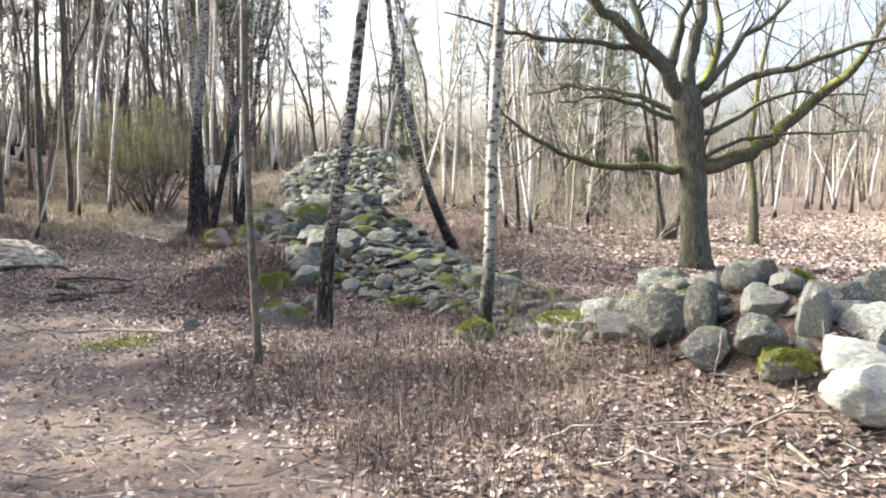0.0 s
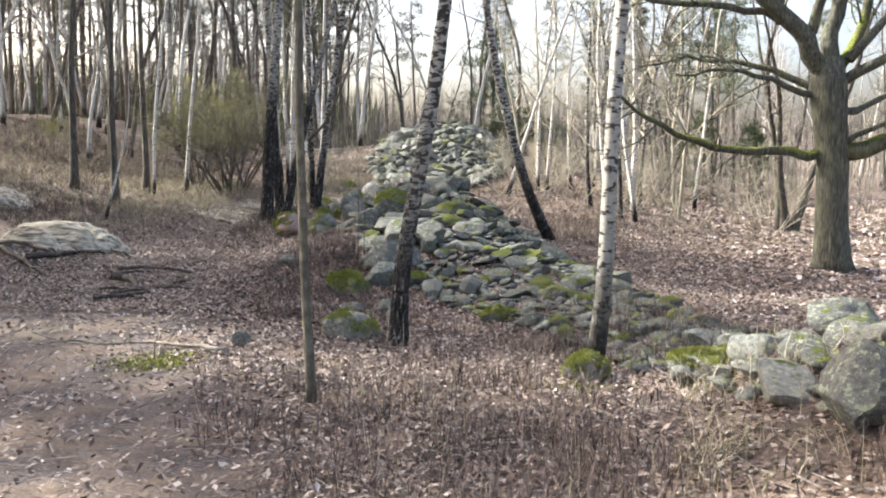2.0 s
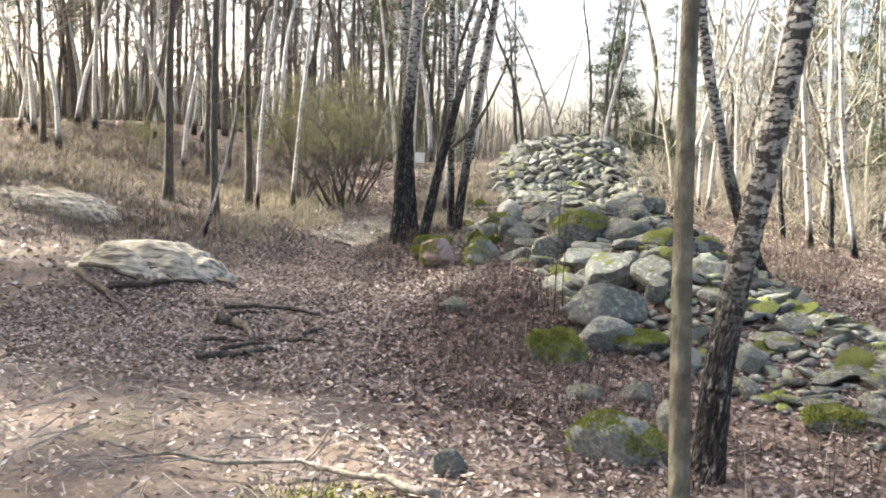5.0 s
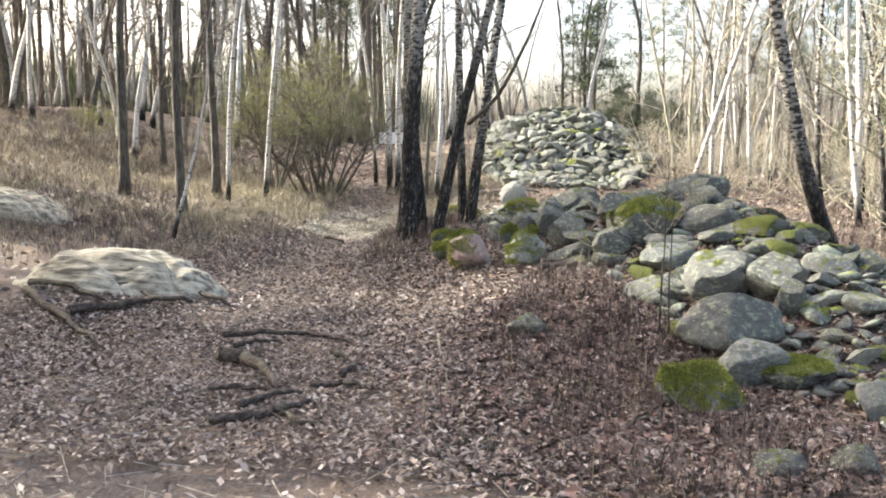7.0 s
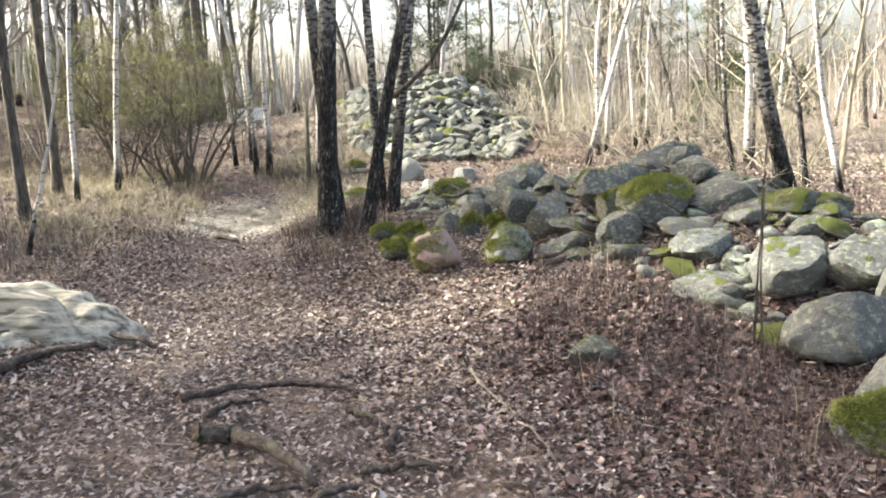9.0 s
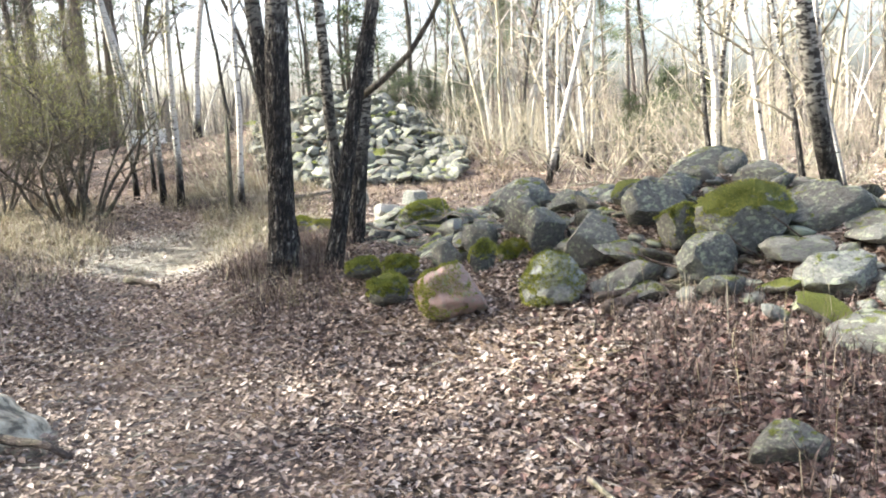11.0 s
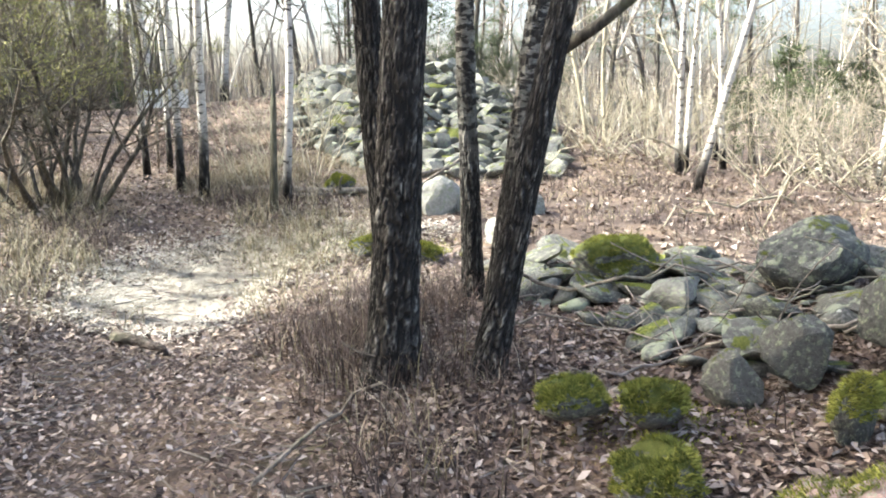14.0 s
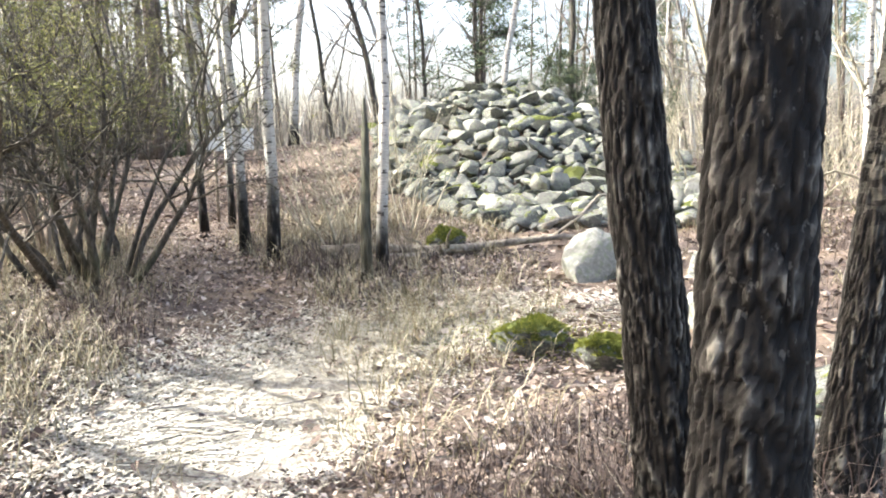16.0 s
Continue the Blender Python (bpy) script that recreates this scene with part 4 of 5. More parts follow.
def bedrock(x, y, length, width, height, turn, seed, label):
    """A whaleback of bare rock, stepped along its bedding."""
    off = Vector((seed * 3.7, 0, 0))
    n, m = 90, 110
    verts, faces = [], []
    for j in range(m + 1):
        for i in range(n + 1):
            u, v = 2 * i / n - 1, 2 * j / m - 1
            p = Vector((u * length / 2, v * width / 2, 0))
            edge = 1 + 0.22 * noise.noise(p * 0.9 + off)
            w = v / (1 - 0.6 * max(0.0, u))
            q = max(0.0, 1 - (u * u) ** 1.3 / edge - (w * w) ** 1.2 / edge)
            h = height * q ** 0.6
            bed = h + 0.16 * p.y - 0.07 * p.x + 0.06 * noise.noise(p * 0.9 + off)
            stepz = 0.13
            f = bed / stepz - math.floor(bed / stepz)
            h += stepz * (min(1, f * 2.2) ** 2 - f) * min(1, q * 3) * 0.5
            crack = 1 - abs(noise.noise(Vector((p.x * 0.7, p.y * 4.5 + 0.6 * p.x, 0)) + off)) * 2
            h += 0.03 * noise.noise(Vector((p.x * 0.6, p.y * 6, 0)) + off) - 0.13 * max(0.0, crack) ** 5 * min(1, q * 3) + 0.012 * noise.noise(p * 4 + off) + 0.008 * noise.noise(p * 13 + off)
            verts.append((p.x, p.y, h - 0.3 if q > 0 else -0.9))
    for j in range(m):
        for i in range(n):
            k = j * (n + 1) + i
            faces.append((k, k + 1, k + n + 2, k + n + 1))
    ob = new("bedrock", mesh_of("bedrock", verts, faces, ROCK_BARE))
    low = min(gz(x + dx, y + dy) for dx in (-width / 2, width / 2) for dy in (-width / 2, width / 2))
    ob.matrix_basis = pose(x, y, low - 0.02, 0, 0, turn)
    PLACED.append((x, y, width / 2))
    tagged(ob, label, "rock")


bedrock(-7.7, 15.15, 2.9, 1.6, 0.76, -12, 1, "pale whaleback of bare bedrock beside the path")
bedrock(-12.9, 19.8, 5.6, 2.6, 0.75, -20, 2, "low bare bedrock on the rise")
bedrock(-11.9, 16.9, 3.8, 1.7, 0.45, -14, 3, "low bare bedrock on the rise")


def moss_on(ob, count, seed, side=None):
    """A pelt of short moss blades on a stone's upper side."""
    rng = random.Random(seed)
    m, inv = ob.matrix_basis, ob.matrix_basis.inverted()
    turn = m.to_3x3().inverted().transposed()
    polys = [q for q in ob.data.polygons if (turn @ q.normal).normalized().dot(side or Vector((0, 0, 1))) > 0.1 and noise.noise(q.center * 1.6 + Vector((seed, 0, 0))) > -0.22]
    v, f = [], []
    for _ in range(count):
        q = rng.choice(polys)
        c = [ob.data.vertices[i].co for i in q.vertices]
        a, b = sorted((rng.random(), rng.random()))
        p = m @ (c[0] * a + c[1] * (b - a) + c[2] * (1 - b))
        d = ((turn @ q.normal).normalized() + Vector((rng.gauss(0, 0.5), rng.gauss(0, 0.5), rng.gauss(0.2, 0.4)))).normalized() * rng.uniform(0.012, 0.032)
        s = d.orthogonal().normalized() * 0.0035
        k = len(v)
        v += [tuple(inv @ (p - s - d * 0.2)), tuple(inv @ (p + s - d * 0.2)), tuple(inv @ (p + d))]
        f.append((k, k + 1, k + 2))
    part("moss", mesh_of("moss", v, f, MOSS, False), ob, "thick green moss", kind="stuff")


for i, ob in enumerate([o for o in scene.objects if o.name.split(".")[0] == "boulder" and ("moss" in o["label"])]):
    moss_on(ob, 3600, 600 + i, Vector((-0.8, -0.4, 0.35)) if "pinkish" in ob["label"] or "half" in ob["label"] else None)


SMALL = [stone_mesh(260 + i, ROCK, 2) for i in range(4)]


def rubble(parent, rest):
    """The small stones between, joined."""
    v, f = [], []
    for me, at in rest:
        k = len(v)
        v += [tuple(at @ q.co) for q in me.vertices]
        f += [tuple(k + i for i in q.vertices) for q in me.polygons]
    part("rubble", mesh_of("rubble", v, f, ROCK), parent, kind="stuff")


def stone_run():
    """The tumbled wall and the cairn, stone by stone."""
    rng = random.Random(9)
    wall = tagged(new("stone_wall"), "tumbled dry stone wall of mossy grey boulders", "stone wall")
    spots = list(PLACED)
    count = 0
    rest = []
    for size, tries in (((0.15, 0.23), 900), ((0.1, 0.15), 3200), ((0.05, 0.1), 10000)):
        for _ in range(tries):
            y = rng.uniform(4.0, 19.6)
            x = rng.uniform(-4.2, 3.3)
            h = float(heap(np.float64(x), np.float64(y)))
            if h < 0.02:
                continue
            r = rng.uniform(*size) * (0.75 if 8 < y < 12.8 else 1.0)
            if any(math.hypot(x - a, y - b) < 0.6 * (r + q) for a, b, q in spots):
                continue
            spots.append((x, y, r))
            count += 1
            me = STONES[rng.choice((0, 1, 2, 3, 4, 5, 6, 7, 8, 9, 10, 3, 2, 13) if y > 9 else (0, 1, 2, 3, 12, 13, 11))]
            at = pose(x, y, gz(x, y) + r * 0.25, rng.uniform(-25, 25), rng.uniform(-25, 25), rng.uniform(0, 360)) @ Matrix.Diagonal((r * rng.uniform(1.0, 1.6), r * 1.05, r * rng.uniform(0.45, 0.8), 1))
            if count <= 330:
                part("stone", me, wall, at=at)
            else:
                rest.append((SMALL[rng.randrange(4)], at))
    rubble(wall, rest)
    cairn = tagged(new("cairn"), "large cairn of loose sunlit grey stones", "cairn")
    spots, count = [], 0
    rest = []
    for size, tries in (((0.14, 0.2), 420), ((0.09, 0.13), 4000), ((0.055, 0.09), 8000)):
        for _ in range(tries):
            x, y = rng.uniform(-5.2, -0.9), rng.uniform(25.0, 32.5)
            if abs(x + 3.0) > 1.0 + 1.3 * float(smooth(24, 29, y)) * rng.uniform(0.75, 1):
                continue
            r = rng.uniform(*size)
            if any(abs(x - a) < 0.6 and math.hypot(x - a, y - b) < 0.62 * (r + q) for a, b, q in spots):
                continue
            spots.append((x, y, r))
            count += 1
            at = pose(x, y, gz(x, y) + r * 0.5, rng.uniform(-35, 35), rng.uniform(-35, 35), rng.uniform(0, 360)) @ Matrix.Diagonal((r * rng.uniform(1.0, 1.7), r, r * rng.uniform(0.55, 1.0), 1))
            if count <= 340:
                # Pale stones picked more often, to paint sun onto the cairn.
                part("stone", STONES[rng.choice((0, 1, 2, 3, 4, 11, 12, 13, 11, 12, 13, 9))], cairn, at=at)
            else:
                rest.append((SMALL[rng.randrange(4)], at))
    rubble(cairn, rest)


stone_run()


# ---- wood on the ground ----
def pole(name, ends, r, material, label, category, seed, knots=0, wander=0.03, lift=0.0, sink=0.08):
    """A stick, log or root lying along the ground through plan points."""
    rng = random.Random(seed)
    pts = []
    for (x0, y0), (x1, y1) in zip(ends, ends[1:]):
        for k in range(5):
            x, y = x0 + (x1 - x0) * k / 5 + rng.gauss(0, wander), y0 + (y1 - y0) * k / 5 + rng.gauss(0, wander)
            pts.append(Vector((x, y, gz(x, y) + r * (1 - 2 * sink) + lift * rng.uniform(0.4, 1))))
    x, y = ends[-1]
    pts.append(Vector((x, y, gz(x, y) + r * 0.3)))
    o = pts[0].copy()
    t = Tubes()
    t.tube([p - o for p in pts], taper(r, r * 0.4, len(pts) - 1), 9, 0.09)
    twigs = []
    for _ in range(knots):
        p = along([q - o for q in pts], rng.uniform(0.2, 0.9))
        b = bent(rng, p, Vector((rng.gauss(0, 1), rng.gauss(0, 1), 0.5)), rng.uniform(0.15, 0.6), 4, 0.15)
        side = Tubes()
        side.tube(b, taper(r * 0.35, 0.004, 4), 5)
        twigs.append(side.mesh("twig", material))
    ob = new(name, t.mesh(name, material))
    ob.location = o
    for me in twigs:
        part("twig", me, ob)
    return tagged(ob, label, category)


pole("log", [(-5.95, 24.2), (-4.8, 24.15), (-3.5, 24.3)], 0.06, WOOD, "fallen grey log lying before the cairn", "log", 501, 4, lift=0.03)
pole("log", [(-5.7, 23.7), (-4.2, 24.6)], 0.03, WOOD, "thin fallen pole before the cairn", "log", 502, 3, lift=0.05)
pole("log", [(-3.9, 24.4), (-2.6, 26.0)], 0.03, WOOD, "thin pole leaning on the cairn's stones", "log", 503, 1, lift=0.25)
pole("branch", [(-6.65, 19.5), (-6.45, 19.4), (-6.32, 19.3)], 0.045, ROOT, "short dark piece of wood on the path", "wood", 504, 0, 0.005, 0.04)
pole("root", [(-7.55, 13.8), (-7.25, 14.05), (-7.05, 14.3), (-6.65, 14.5)], 0.050, ROOT, "thick bare root creeping from the bedrock", "root", 505, 0, 0.012, 0.03)
pole("root", [(-8.5, 14.75), (-7.9, 14.5), (-7.25, 14.15)], 0.040, ROOT, "bare root under the bedrock", "root", 506, 0, 0.012, 0.03)
pole("root", [(-7.7, 14.6), (-7.2, 14.75), (-6.75, 14.8), (-6.3, 14.55)], 0.045, ROOT, "thick bare root along the bedrock's edge", "root", 507, 0, 0.012, 0.03)
pole("root", [(-8.33, 14.41), (-7.75, 13.89), (-7.25, 13.44), (-6.78, 12.94)], 0.040, ROOT, "bare root on trodden earth", "root", 508, 0, 0.012, 0.03)
pole("root", [(-7.35, 14.79), (-7.05, 14.44), (-6.74, 14.02)], 0.022, ROOT, "thin bare root on trodden earth", "root", 509, 0, 0.012, 0.03)
pole("branch", [(-5.65, 12.66), (-5.45, 12.62), (-5.18, 12.34), (-4.97, 11.97)], 0.060, ROOT, "dark crooked branch lying on the path", "branch", 510, 0, 0.012, 0.03)
pole("root", [(-5.66, 12.99), (-5.55, 13.17), (-5.31, 13.19)], 0.025, ROOT, "bare root across the path", "root", 511, 0, 0.012, 0.03)
pole("root", [(-5.87, 13.29), (-5.49, 13.43), (-5.12, 13.46), (-4.76, 13.35)], 0.030, ROOT, "bare root across the path", "root", 512, 0, 0.012, 0.03)
pole("root", [(-5.42, 11.88), (-5.21, 11.93), (-5.02, 11.92)], 0.025, ROOT, "bare root across the path", "root", 513, 0, 0.012, 0.03)
pole("root", [(-5.05, 11.48), (-4.94, 11.73), (-4.76, 11.91)], 0.030, ROOT, "bare root across the path", "root", 514, 0, 0.012, 0.03)
pole("root", [(-4.76, 12.01), (-4.57, 12.03), (-4.38, 11.95)], 0.030, ROOT, "bare root across the path", "root", 515, 0, 0.012, 0.03)
pole("root", [(-5.13, 11.18), (-4.85, 11.29), (-4.75, 11.4), (-4.61, 11.64)], 0.035, ROOT, "bare root across the path", "root", 516, 0, 0.012, 0.03)
pole("root", [(-4.75, 11.36), (-4.61, 11.21), (-4.49, 11.17)], 0.022, ROOT, "thin bare root across the path", "root", 517, 0, 0.012, 0.03)
pole("branch", [(-4.61, 12.27), (-4.54, 12.61)], 0.030, ROOT, "short dead stub on the path", "branch", 518, 0, 0.012, 0.03)
pole("branch", [(-4.82, 12.88), (-4.65, 12.62)], 0.030, ROOT, "short dead stub on the path", "branch", 519, 0, 0.012, 0.03)
pole("branch", [(-4.05, 13.28), (-3.9, 12.47), (-3.8, 11.88)], 0.012, WOOD, "thin pale stick among the leaves", "branch", 520, 0, 0.012, 0.03)
pole("branch", [(-2.6, 8.6), (-3.4, 8.9), (-4.4, 8.7)], 0.02, WOOD, "dead branch beside the path", "branch", 516, 3, 0.04, 0.03)
pole("branch", [(-3.3, 15.2), (-2.4, 14.9), (-1.9, 14.7)], 0.025, ROOT, "dead branch against the stones", "branch", 517, 3, 0.04, 0.05)
pole("branch", [(-4.5, 19.0), (-3.9, 18.3), (-3.2, 18.1)], 0.014, WOOD, "grey stick leaning over heather", "branch", 518, 3, 0.04, 0.2)
tree("sapling", -2.35, 12.9, (0.0, 0.03), 1.5, 0.009, DARK_BARK, TWIG, 551, "thin dark upright sapling before the stones", low=0.4, branches=3, wander=0.02, flare=0.1, sides=6, length=0.4)
tree("sapling", -2.28, 12.95, (0.02, 0.02), 1.3, 0.008, DARK_BARK, TWIG, 552, "thin dark upright sapling before the stones", low=0.4, branches=3, wander=0.02, flare=0.1, sides=6, length=0.4)
pole("branch", [(-3.25, 14.9), (-2.9, 15.1), (-2.5, 15.0)], 0.035, ROOT, "thick dead branch in the leaves", "branch", 553, 2, 0.03, 0.03)
pole("branch", [(-6.9, 16.6), (-6.2, 16.75), (-5.5, 16.9)], 0.011, WOOD, "long thin stick across the path", "branch", 554, 1, 0.02, 0.01)
pole("branch", [(-5.75, 17.0), (-5.3, 17.6), (-4.6, 17.9)], 0.01, WOOD, "thin bent stick in the heather", "branch", 519, 2, 0.01, 0.08)
for i in range(10):
    rr = random.Random(520 + i)
    x, y, w = rr.uniform(-0.5, 3.2), rr.uniform(20, 25.5), rr.uniform(-0.5, 0.5)
    pole("branch", [(x, y), (x - math.cos(w), y - math.sin(w)), (x - 2 * math.cos(w), y - 2.2 * math.sin(w))], rr.uniform(0.009, 0.02), TWIG_PALE, "pale fallen branch in the sunlit brush", "branch", 540 + i, 6, 0.05, rr.uniform(0.2, 0.7))
for i in range(5):
    rr = random.Random(570 + i)
    x, y, w = rr.uniform(0.4, 1.8), rr.uniform(3.4, 4.6), rr.uniform(-0.6, 0.3)
    pole("branch", [(x, y), (x + 0.5 * math.cos(w), y + 0.5 * math.sin(w)), (x + 1.0 * math.cos(w), y + 1.1 * math.sin(w))], rr.uniform(0.006, 0.012), WOOD, "dry stick in the leaf litter", "branch", 580 + i, 3, 0.04, 0.12)


for i in range(16):
    rr = random.Random(700 + i)
    x, y, w, ln = rr.uniform(-4.5, -2.9), rr.uniform(17.0, 18.8), rr.uniform(-0.9, 0.7), rr.uniform(0.25, 0.6)
    pole("branch", [(x, y), (x + ln * math.cos(w), y + ln * math.sin(w)), (x + 2 * ln * math.cos(w), y + 1.8 * ln * math.sin(w))], rr.uniform(0.005, 0.011), TWIG, "thin grey dead stick among fallen leaves", "branch", 720 + i, 2, 0.02, 0.1)


def sign():
    base = tagged(new("sign_plate"), "blank grey plate on two thin posts", "sign")
    x, y = -7.1, 27.3
    base.location = (x, y, gz(x, y) - 0.05)
    bm = bmesh.new()
    bmesh.ops.create_cube(bm, size=1.0, matrix=pose(0, 0, 1.0, -12) @ Matrix.Diagonal((0.62, 0.025, 0.27, 1)))
    bmesh.ops.bevel(bm, geom=bm.edges[:], offset=0.006, segments=2, affect="EDGES")
    me = bpy.data.meshes.new("plate")
    bm.to_mesh(me)
    bm.free()
    me.materials.append(PLATE)
    part("plate", me, base)
    for s in (-0.16, 0.16):
        t = Tubes()
        t.tube([Vector((s, 0.03, 0)), Vector((s, 0.03, 0.5)), Vector((s, 0.03, 1.1))], [0.018, 0.017, 0.016], 8)
        part("post", t.mesh("post", WOOD), base)


sign()
pole_post = Tubes()
pole_post.tube([Vector((0, 0, -0.1)), Vector((0.01, 0, 0.5)), Vector((0.03, 0, 1.1)), Vector((0.03, 0.01, 1.4))], [0.05, 0.036, 0.03, 0.008], 10, 0.2)
stump = new("tree_stump", pole_post.mesh("tree_stump", OAK_BARK))
stump.location = (-5.62, 23.0, gz(-5.62, 23.0))
tagged(stump, "broken mossy stub of a small tree", "stump")


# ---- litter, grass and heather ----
# Straw coloured near white to stand for sun on the path.
SUN_POOL_STRAW = island_material("sun_pool_straw", (0.0, (0.38, 0.34, 0.27)), (0.5, (0.6, 0.55, 0.46)), (1.0, (0.78, 0.74, 0.66)))
FAR = island_material("distant_bark", (0.0, (0.09, 0.08, 0.07)), (0.6, (0.19, 0.17, 0.15)), (1.0, (0.34, 0.315, 0.28)))
gen = np.random.default_rng(3)


def spread(count, x0, x1, y0, y1, bare=0.3, keep=None):
    """Random plan places; fewer where the earth is bare."""
    x, y = gen.uniform(x0, x1, count), gen.uniform(y0, y1, count)
    ok = gen.random(count) > trodden(x, y) * (1 - bare)
    if keep is not None:
        ok &= gen.random(count) < keep(x, y)
    return x[ok], y[ok]


def strips(name, x, y, height, width, lean, material, label, category, lift=0.0):
    """Blades of two bent pieces each, standing at the places given."""
    n = len(x)
    w, h = gen.uniform(0, 6.283, n), height * gen.uniform(0.45, 1.15, n)
    la = lean * gen.uniform(0.2, 1.2, n) * h
    z = ground_z(x, y) - 0.01 + lift
    cx, cy = np.cos(w), np.sin(w)
    wd = width * gen.uniform(0.6, 1.3, n)
    pts = np.zeros((n, 5, 3))
    for i, (s, q) in enumerate(((0, 1.0), (0.55, 0.75))):
        for k, sg in enumerate((-1, 1)):
            pts[:, 2 * i + k] = np.stack([x + cx * la * s * s - cy * wd * q * sg, y + cy * la * s * s + cx * wd * q * sg, z + h * s], -1)
    pts[:, 4] = np.stack([x + cx * la, y + cy * la, z + h * gen.uniform(0.75, 1.0, n)], -1)
    b = np.arange(n)[:, None] * 5
    quads, tris = b + np.array([[0, 1, 3, 2]]), b + np.array([[2, 3, 4]])
    me = mesh_of(name, pts.reshape(-1, 3).tolist(), quads.tolist() + tris.tolist(), material, False)
    return tagged(new(name, me), label, category, kind="stuff")


def clumps(x, y, per, radius):
    """Several places round each place."""
    return np.repeat(x, per) + gen.normal(0, radius, len(x) * per), np.repeat(y, per) + gen.normal(0, radius, len(y) * per)


def patch(*spots):
    def f(x, y):
        return np.clip(sum(bump_at(x, y, *s) for s in spots), 0, 1)
    return f


def leaves(name, x, y, size, label, material=LEAF):
    n = len(x)
    w, a, c = gen.uniform(0, 6.283, n), gen.normal(0, 0.35, n), gen.normal(0, 0.35, n)
    s = size * gen.uniform(0.6, 1.4, n)
    z = ground_z(x, y) + gen.uniform(0.0, 0.03, n)
    u = np.stack([np.cos(w), np.sin(w), a], -1)
    v = np.stack([-np.sin(w), np.cos(w), c], -1)
    o = np.stack([x, y, z], -1)
    fold = gen.uniform(-0.1, 0.45, n)[:, None] * np.array([[0, 0, 1.0]])
    s1 = s[:, None]
    pts = np.stack([o - u * s1, o - v * s1 * 0.55 + fold * s1 - u * s1 * 0.1, o + u * s1, o + v * s1 * 0.6 + fold * s1 + u * s1 * 0.1], 1)
    b = np.arange(n)[:, None] * 4
    faces = np.concatenate([b + np.array([[0, 1, 2]]), b + np.array([[0, 2, 3]])])
    me = mesh_of(name, pts.reshape(-1, 3).tolist(), faces.tolist(), material, False)
    return tagged(new(name, me), label, "leaf litter", kind="stuff")


leaves("leaf_litter", *spread(190000, -8.5, 4.5, 1.5, 20, 0.28), 0.0235, "dead brown and pale leaves over the forest floor")
# Dark russet litter paints the shade before the stones.
leaves("leaf_litter", *spread(40000, -4.6, -1.0, 9.5, 15.5, 0.3, patch((-2.5, 12.3, 0.9, 1.6), (-2.9, 13.6, 0.8, 1.0))), 0.03, "damp russet leaves at the foot of the stones", LEAF_RED_SHADE)
leaves("leaf_litter", *spread(90000, -7.8, -1.5, 10.5, 19.5, 0.75), 0.019, "small dry leaves and bark over the path")
# Leaves left out where pale straw paints the sun pool.
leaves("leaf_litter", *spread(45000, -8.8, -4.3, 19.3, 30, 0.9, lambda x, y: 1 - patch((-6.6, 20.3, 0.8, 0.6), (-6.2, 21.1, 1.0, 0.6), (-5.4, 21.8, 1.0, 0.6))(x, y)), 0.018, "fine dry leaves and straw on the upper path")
leaves("leaf_litter", *spread(30000, -13, 6, 20, 33, 0.3), 0.034, "dead brown leaves under the birches")
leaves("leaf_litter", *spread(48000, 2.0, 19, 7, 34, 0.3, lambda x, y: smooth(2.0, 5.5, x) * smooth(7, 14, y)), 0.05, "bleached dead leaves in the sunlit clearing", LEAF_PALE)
leaves("leaf_litter", *spread(16000, -24, -8.5, 8, 34, 0.2), 0.045, "dead leaves on the rise")


grass_x, grass_y = spread(15000, -12, 4, 2, 27, 0.05, patch((-8.2, 20.6, 1.6, 2.0), (-5.5, 21.8, 0.7, 1.8), (-7.6, 25, 1.2, 1.8), (0.9, 5.6, 0.35, 0.4), (-5.3, 26, 1.2, 1.5), (-9.5, 24, 2.5, 1.5), (1.3, 7.0, 0.35, 0.4)))
strips("dry_grass", *clumps(grass_x, grass_y, 14, 0.07), 0.24, 0.003, 1.5, GRASS, "tufts of dry yellow grass beside the path", "grass")
hx, hy = spread(19000, -13, 4, 1.5, 26, 0.0, patch((-1.0, 6.6, 1.6, 1.9), (-2.9, 13.3, 0.7, 2.0), (0.2, 4.8, 1.3, 0.9), (-9.8, 18.6, 1.8, 1.3), (-5.4, 17.8, 0.7, 1.0), (-7.2, 22.5, 0.5, 1.6), (-5.9, 23.6, 0.8, 1.2), (-6.6, 25.0, 1.0, 1.5), (0.9, 9.2, 1.3, 1.2), (0.8, 18.8, 1.2, 1.6)))
strips("heather", *clumps(hx, hy, 12, 0.08), 0.24, 0.0026, 1.3, HEATHER, "low dark heather and bilberry twigs", "heather")
mx, my = spread(1700, -6.1, -3.0, 16.4, 19.6, 0.0, patch((-5.4, 17.7, 0.55, 0.9), (-5.0, 18.8, 0.5, 0.6)))
ux, uy = spread(500, -6.1, -3.0, 16.4, 19.6, 0.0, patch((-5.4, 17.7, 0.55, 0.9)))
strips("dry_grass", *clumps(ux, uy, 9, 0.07), 0.2, 0.003, 1.5, GRASS, "dry grass round the trunks", "grass")
strips("heather", *clumps(mx, my, 9, 0.07), 0.27, 0.0026, 1.3, HEATHER, "dense dark heather round the trunks", "heather")
qx, qy = spread(5200, -9.5, 4, 19.5, 31, 0.0, patch((-7.4, 27.5, 1.6, 2.6), (-1.5, 21.5, 2.0, 1.6), (0.8, 23.5, 1.8, 2.4), (-2.0, 24.0, 1.6, 1.2)))
strips("dry_grass", *clumps(qx[::8], qy[::8], 10, 0.09), 0.16, 0.0035, 1.8, GRASS, "low dry grass behind the stones", "grass")
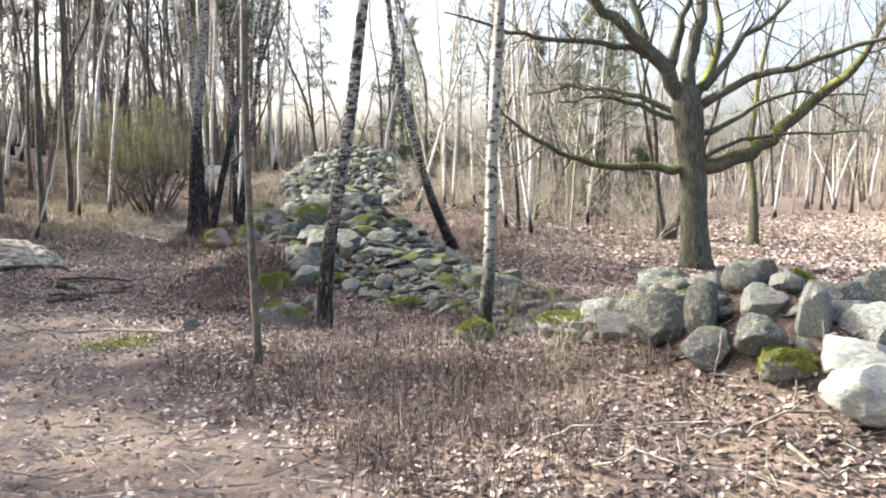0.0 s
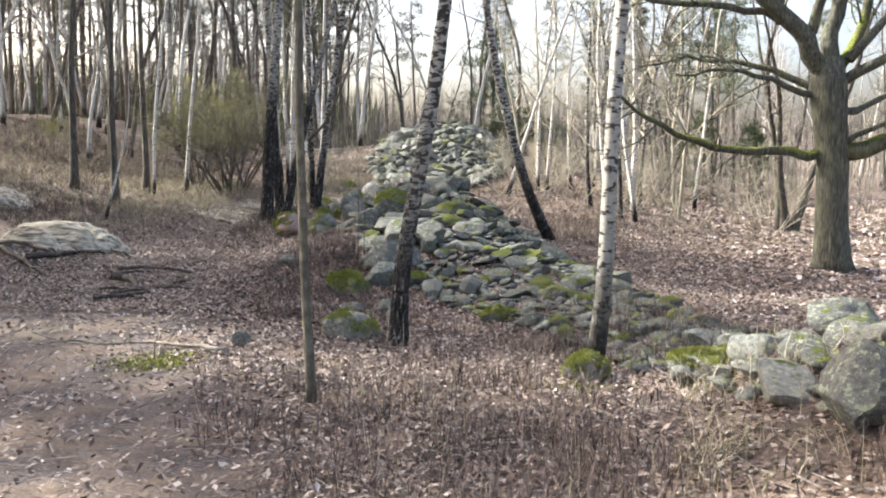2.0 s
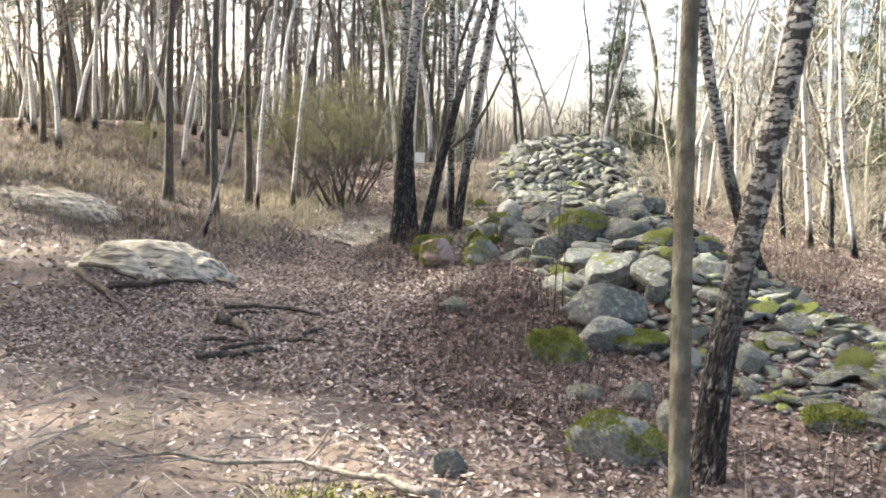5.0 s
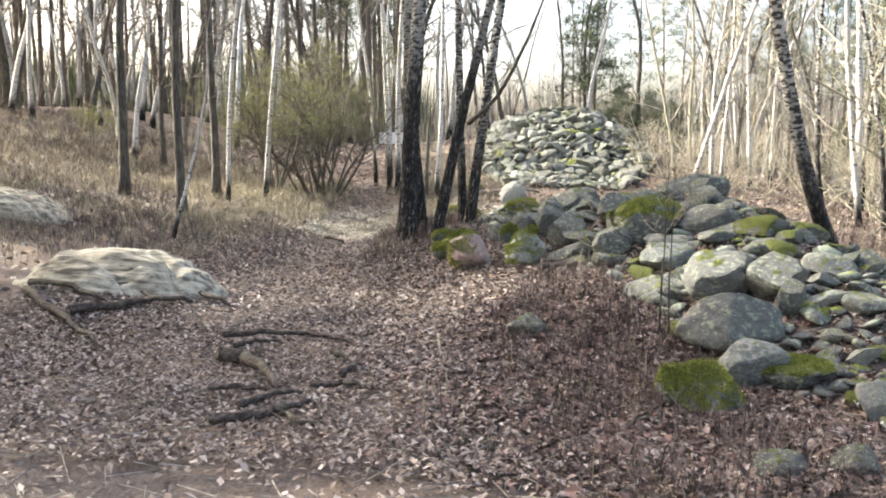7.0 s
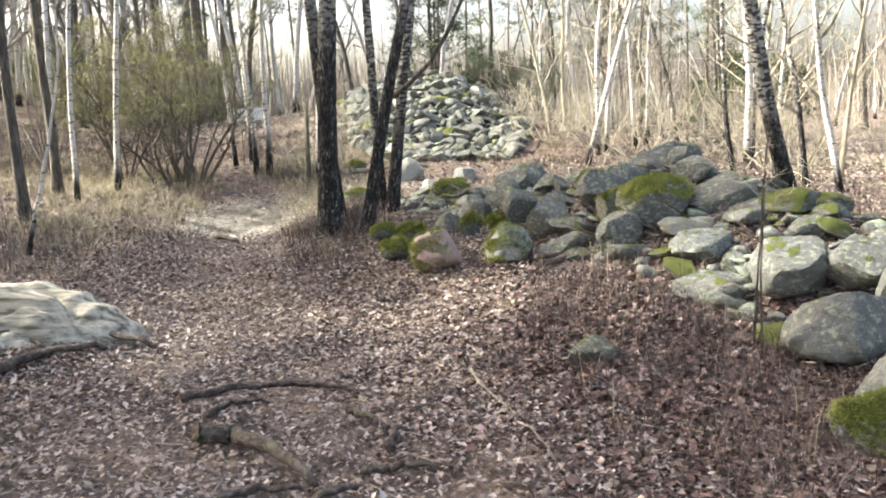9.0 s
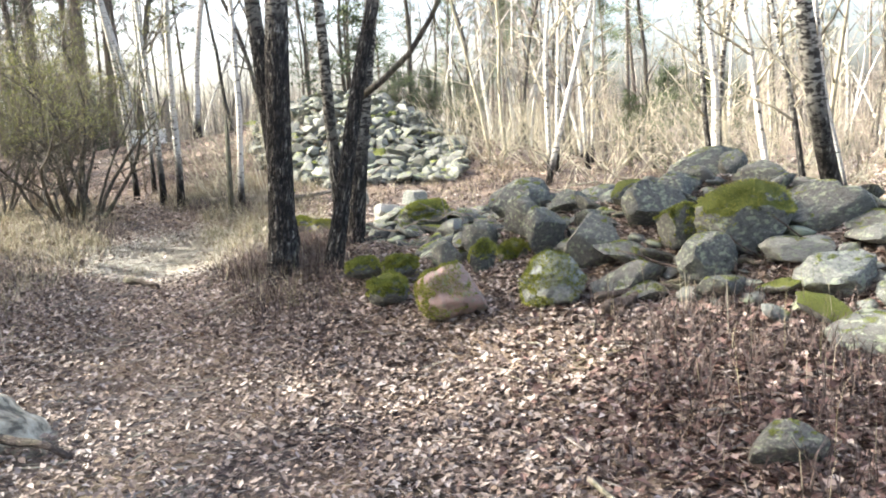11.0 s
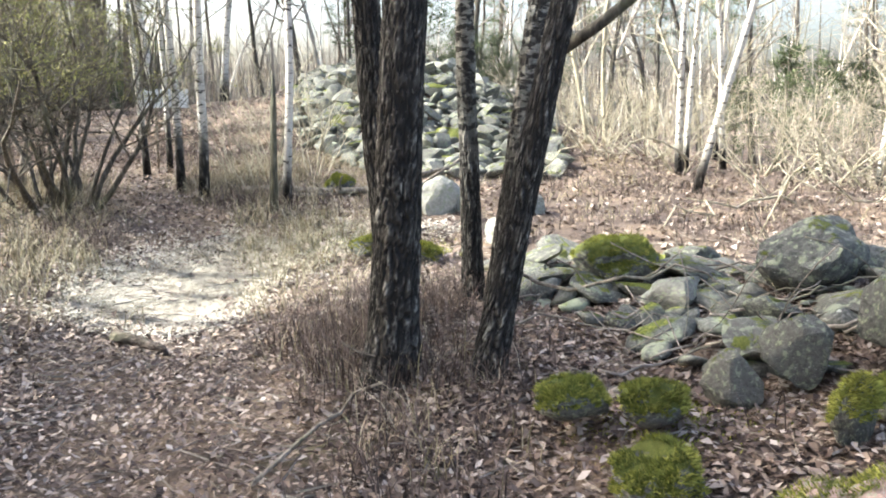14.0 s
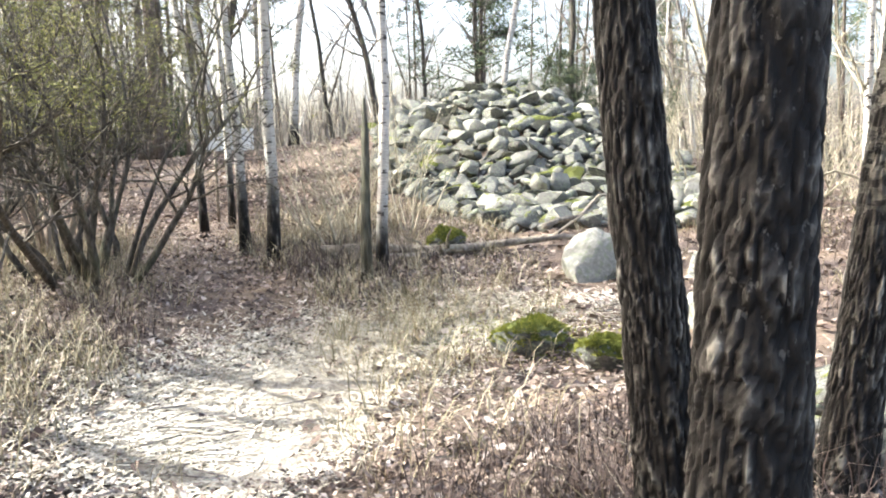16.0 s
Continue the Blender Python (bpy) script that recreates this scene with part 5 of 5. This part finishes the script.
strips("heather", *clumps(qx[1::2], qy[1::2], 10, 0.09), 0.2, 0.003, 1.5, HEATHER, "low brown heather behind the stones", "heather")
vx, vy = spread(1000, -4, -1.2, 10, 15.2, 0.0, patch((-2.5, 12.2, 0.75, 1.6), (-2.0, 10.8, 0.6, 0.8)))
strips("heather", *clumps(vx, vy, 8, 0.09), 0.2, 0.0028, 1.4, HEATHER, "dark reddish heather at the foot of the stones", "heather")
lx, ly = spread(9000, -22, -9.5, 15, 33, 0.0, patch((-14, 22, 3.5, 4.5), (-17, 28, 4, 4), (-11.5, 26.5, 2, 2.5)))
strips("heather", *clumps(lx[::2], ly[::2], 12, 0.1), 0.3, 0.004, 1.3, HEATHER, "dark heather on the rise", "heather")
strips("dry_grass", *clumps(lx[1::2], ly[1::2], 12, 0.1), 0.25, 0.004, 1.4, GRASS, "dry grass on the rise", "grass")
strips("dead_stalks", *clumps(hx[::4], hy[::4], 2, 0.2), 0.4, 0.0022, 0.35, GRASS, "thin dead stalks among the heather", "stalk")
bx, by = spread(380, -6.6, -0.2, 24, 31, 0.0, patch((-5.4, 27.5, 0.8, 2.2), (-0.9, 28, 0.8, 2.2), (-5.6, 25.2, 0.7, 0.7)))
strips("dead_bracken", *clumps(bx, by, 12, 0.08), 0.22, 0.003, 2.2, GRASS, "pale dead bracken and grass round the cairn", "grass")
# Near-white straw paints the pool of sun across the path.
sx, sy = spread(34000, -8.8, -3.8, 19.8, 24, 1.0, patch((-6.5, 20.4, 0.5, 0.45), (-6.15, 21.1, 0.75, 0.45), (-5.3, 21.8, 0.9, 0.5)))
strips("straw", *clumps(sx, sy, 8, 0.08), 0.025, 0.008, 5.0, SUN_POOL_STRAW, "flattened pale straw on the sunlit path", "straw")
fx, fy = spread(2600, 2.5, 16, 18, 32, 0.0)
strips("dry_grass", *clumps(fx, fy, 8, 0.1), 0.12, 0.004, 0.8, GRASS, "thin dry grass in the clearing", "grass")


wx, wy = gen.uniform(-110, 110, 3200), gen.uniform(70, 135, 3200)
strips("far_woods", wx, wy, 9.0, 0.05, 0.08, FAR, "distant bare trunks of the wood", "woods")
wx, wy = gen.uniform(-100, 100, 7000), gen.uniform(66, 125, 7000)
strips("far_twigs", wx, wy, 6.0, 0.03, 0.6, FAR, "distant bare twigs of the wood", "woods")


wx, wy = gen.uniform(-62, 14, 5200), gen.uniform(46, 70, 5200)
strips("far_undergrowth", wx, wy, 4.5, 0.02, 0.5, FAR, "grey bare undergrowth of the distant wood", "woods")
wx, wy = gen.uniform(-70, -11, 520), gen.uniform(48, 80, 520)
wx, wy = clumps(wx, wy, 9, 0.5)
strips("far_evergreens", wx, wy, 5.0, 0.04, 0.35, NEEDLE, "dull green evergreens of the distant wood", "woods")


def moss_patch(x, y, r, count):
    px, py = gen.normal(x, r * 0.5, count), gen.normal(y, r * 0.4, count)
    strips("moss_patch", px, py, 0.03, 0.005, 0.8, MOSS, "low green moss cushion on the ground", "moss")


for mx, my, mr in ((-3.15, 8.38, 0.35), (0.68, 14.75, 0.5), (0.3, 7.6, 0.25), (1.2, 7.35, 0.3), (-4.1, 16.9, 0.35), (-2.9, 11.9, 0.25), (-2.6, 12.6, 0.2), (-0.2, 13.2, 0.4), (-4.9, 21.6, 0.5), (-4.5, 21.0, 0.4)):
    moss_patch(mx, my, mr, 2200)


def sticks(count):
    n = count
    x, y = gen.uniform(-8.5, 4, n), gen.uniform(2, 21, n)
    w, ln = gen.uniform(0, 6.283, n), gen.uniform(0.04, 0.2, n)
    r = gen.uniform(0.0015, 0.005, n)
    o = np.stack([x, y, ground_z(x, y) + 0.01], -1)
    u = np.stack([np.cos(w) * ln, np.sin(w) * ln, gen.normal(0, 0.15, n) * ln], -1)
    s = np.stack([-np.sin(w) * r, np.cos(w) * r, 0 * r], -1)
    t = np.array([[0, 0, 1.0]]) * r[:, None] * 1.6
    pts = np.stack([o - u - s, o - u + s, o - u + t, o + u - s, o + u + s, o + u + t], 1)
    b = np.arange(n)[:, None] * 6
    faces = np.concatenate([b + np.array([q]) for q in ((0, 1, 4, 3), (1, 2, 5, 4), (2, 0, 3, 5))])
    me = mesh_of("fallen_twigs", pts.reshape(-1, 3).tolist(), faces.tolist(), TWIG, False)
    tagged(new("fallen_twigs", me), "small fallen twigs on the forest floor", "twig", kind="stuff")


sticks(7000)
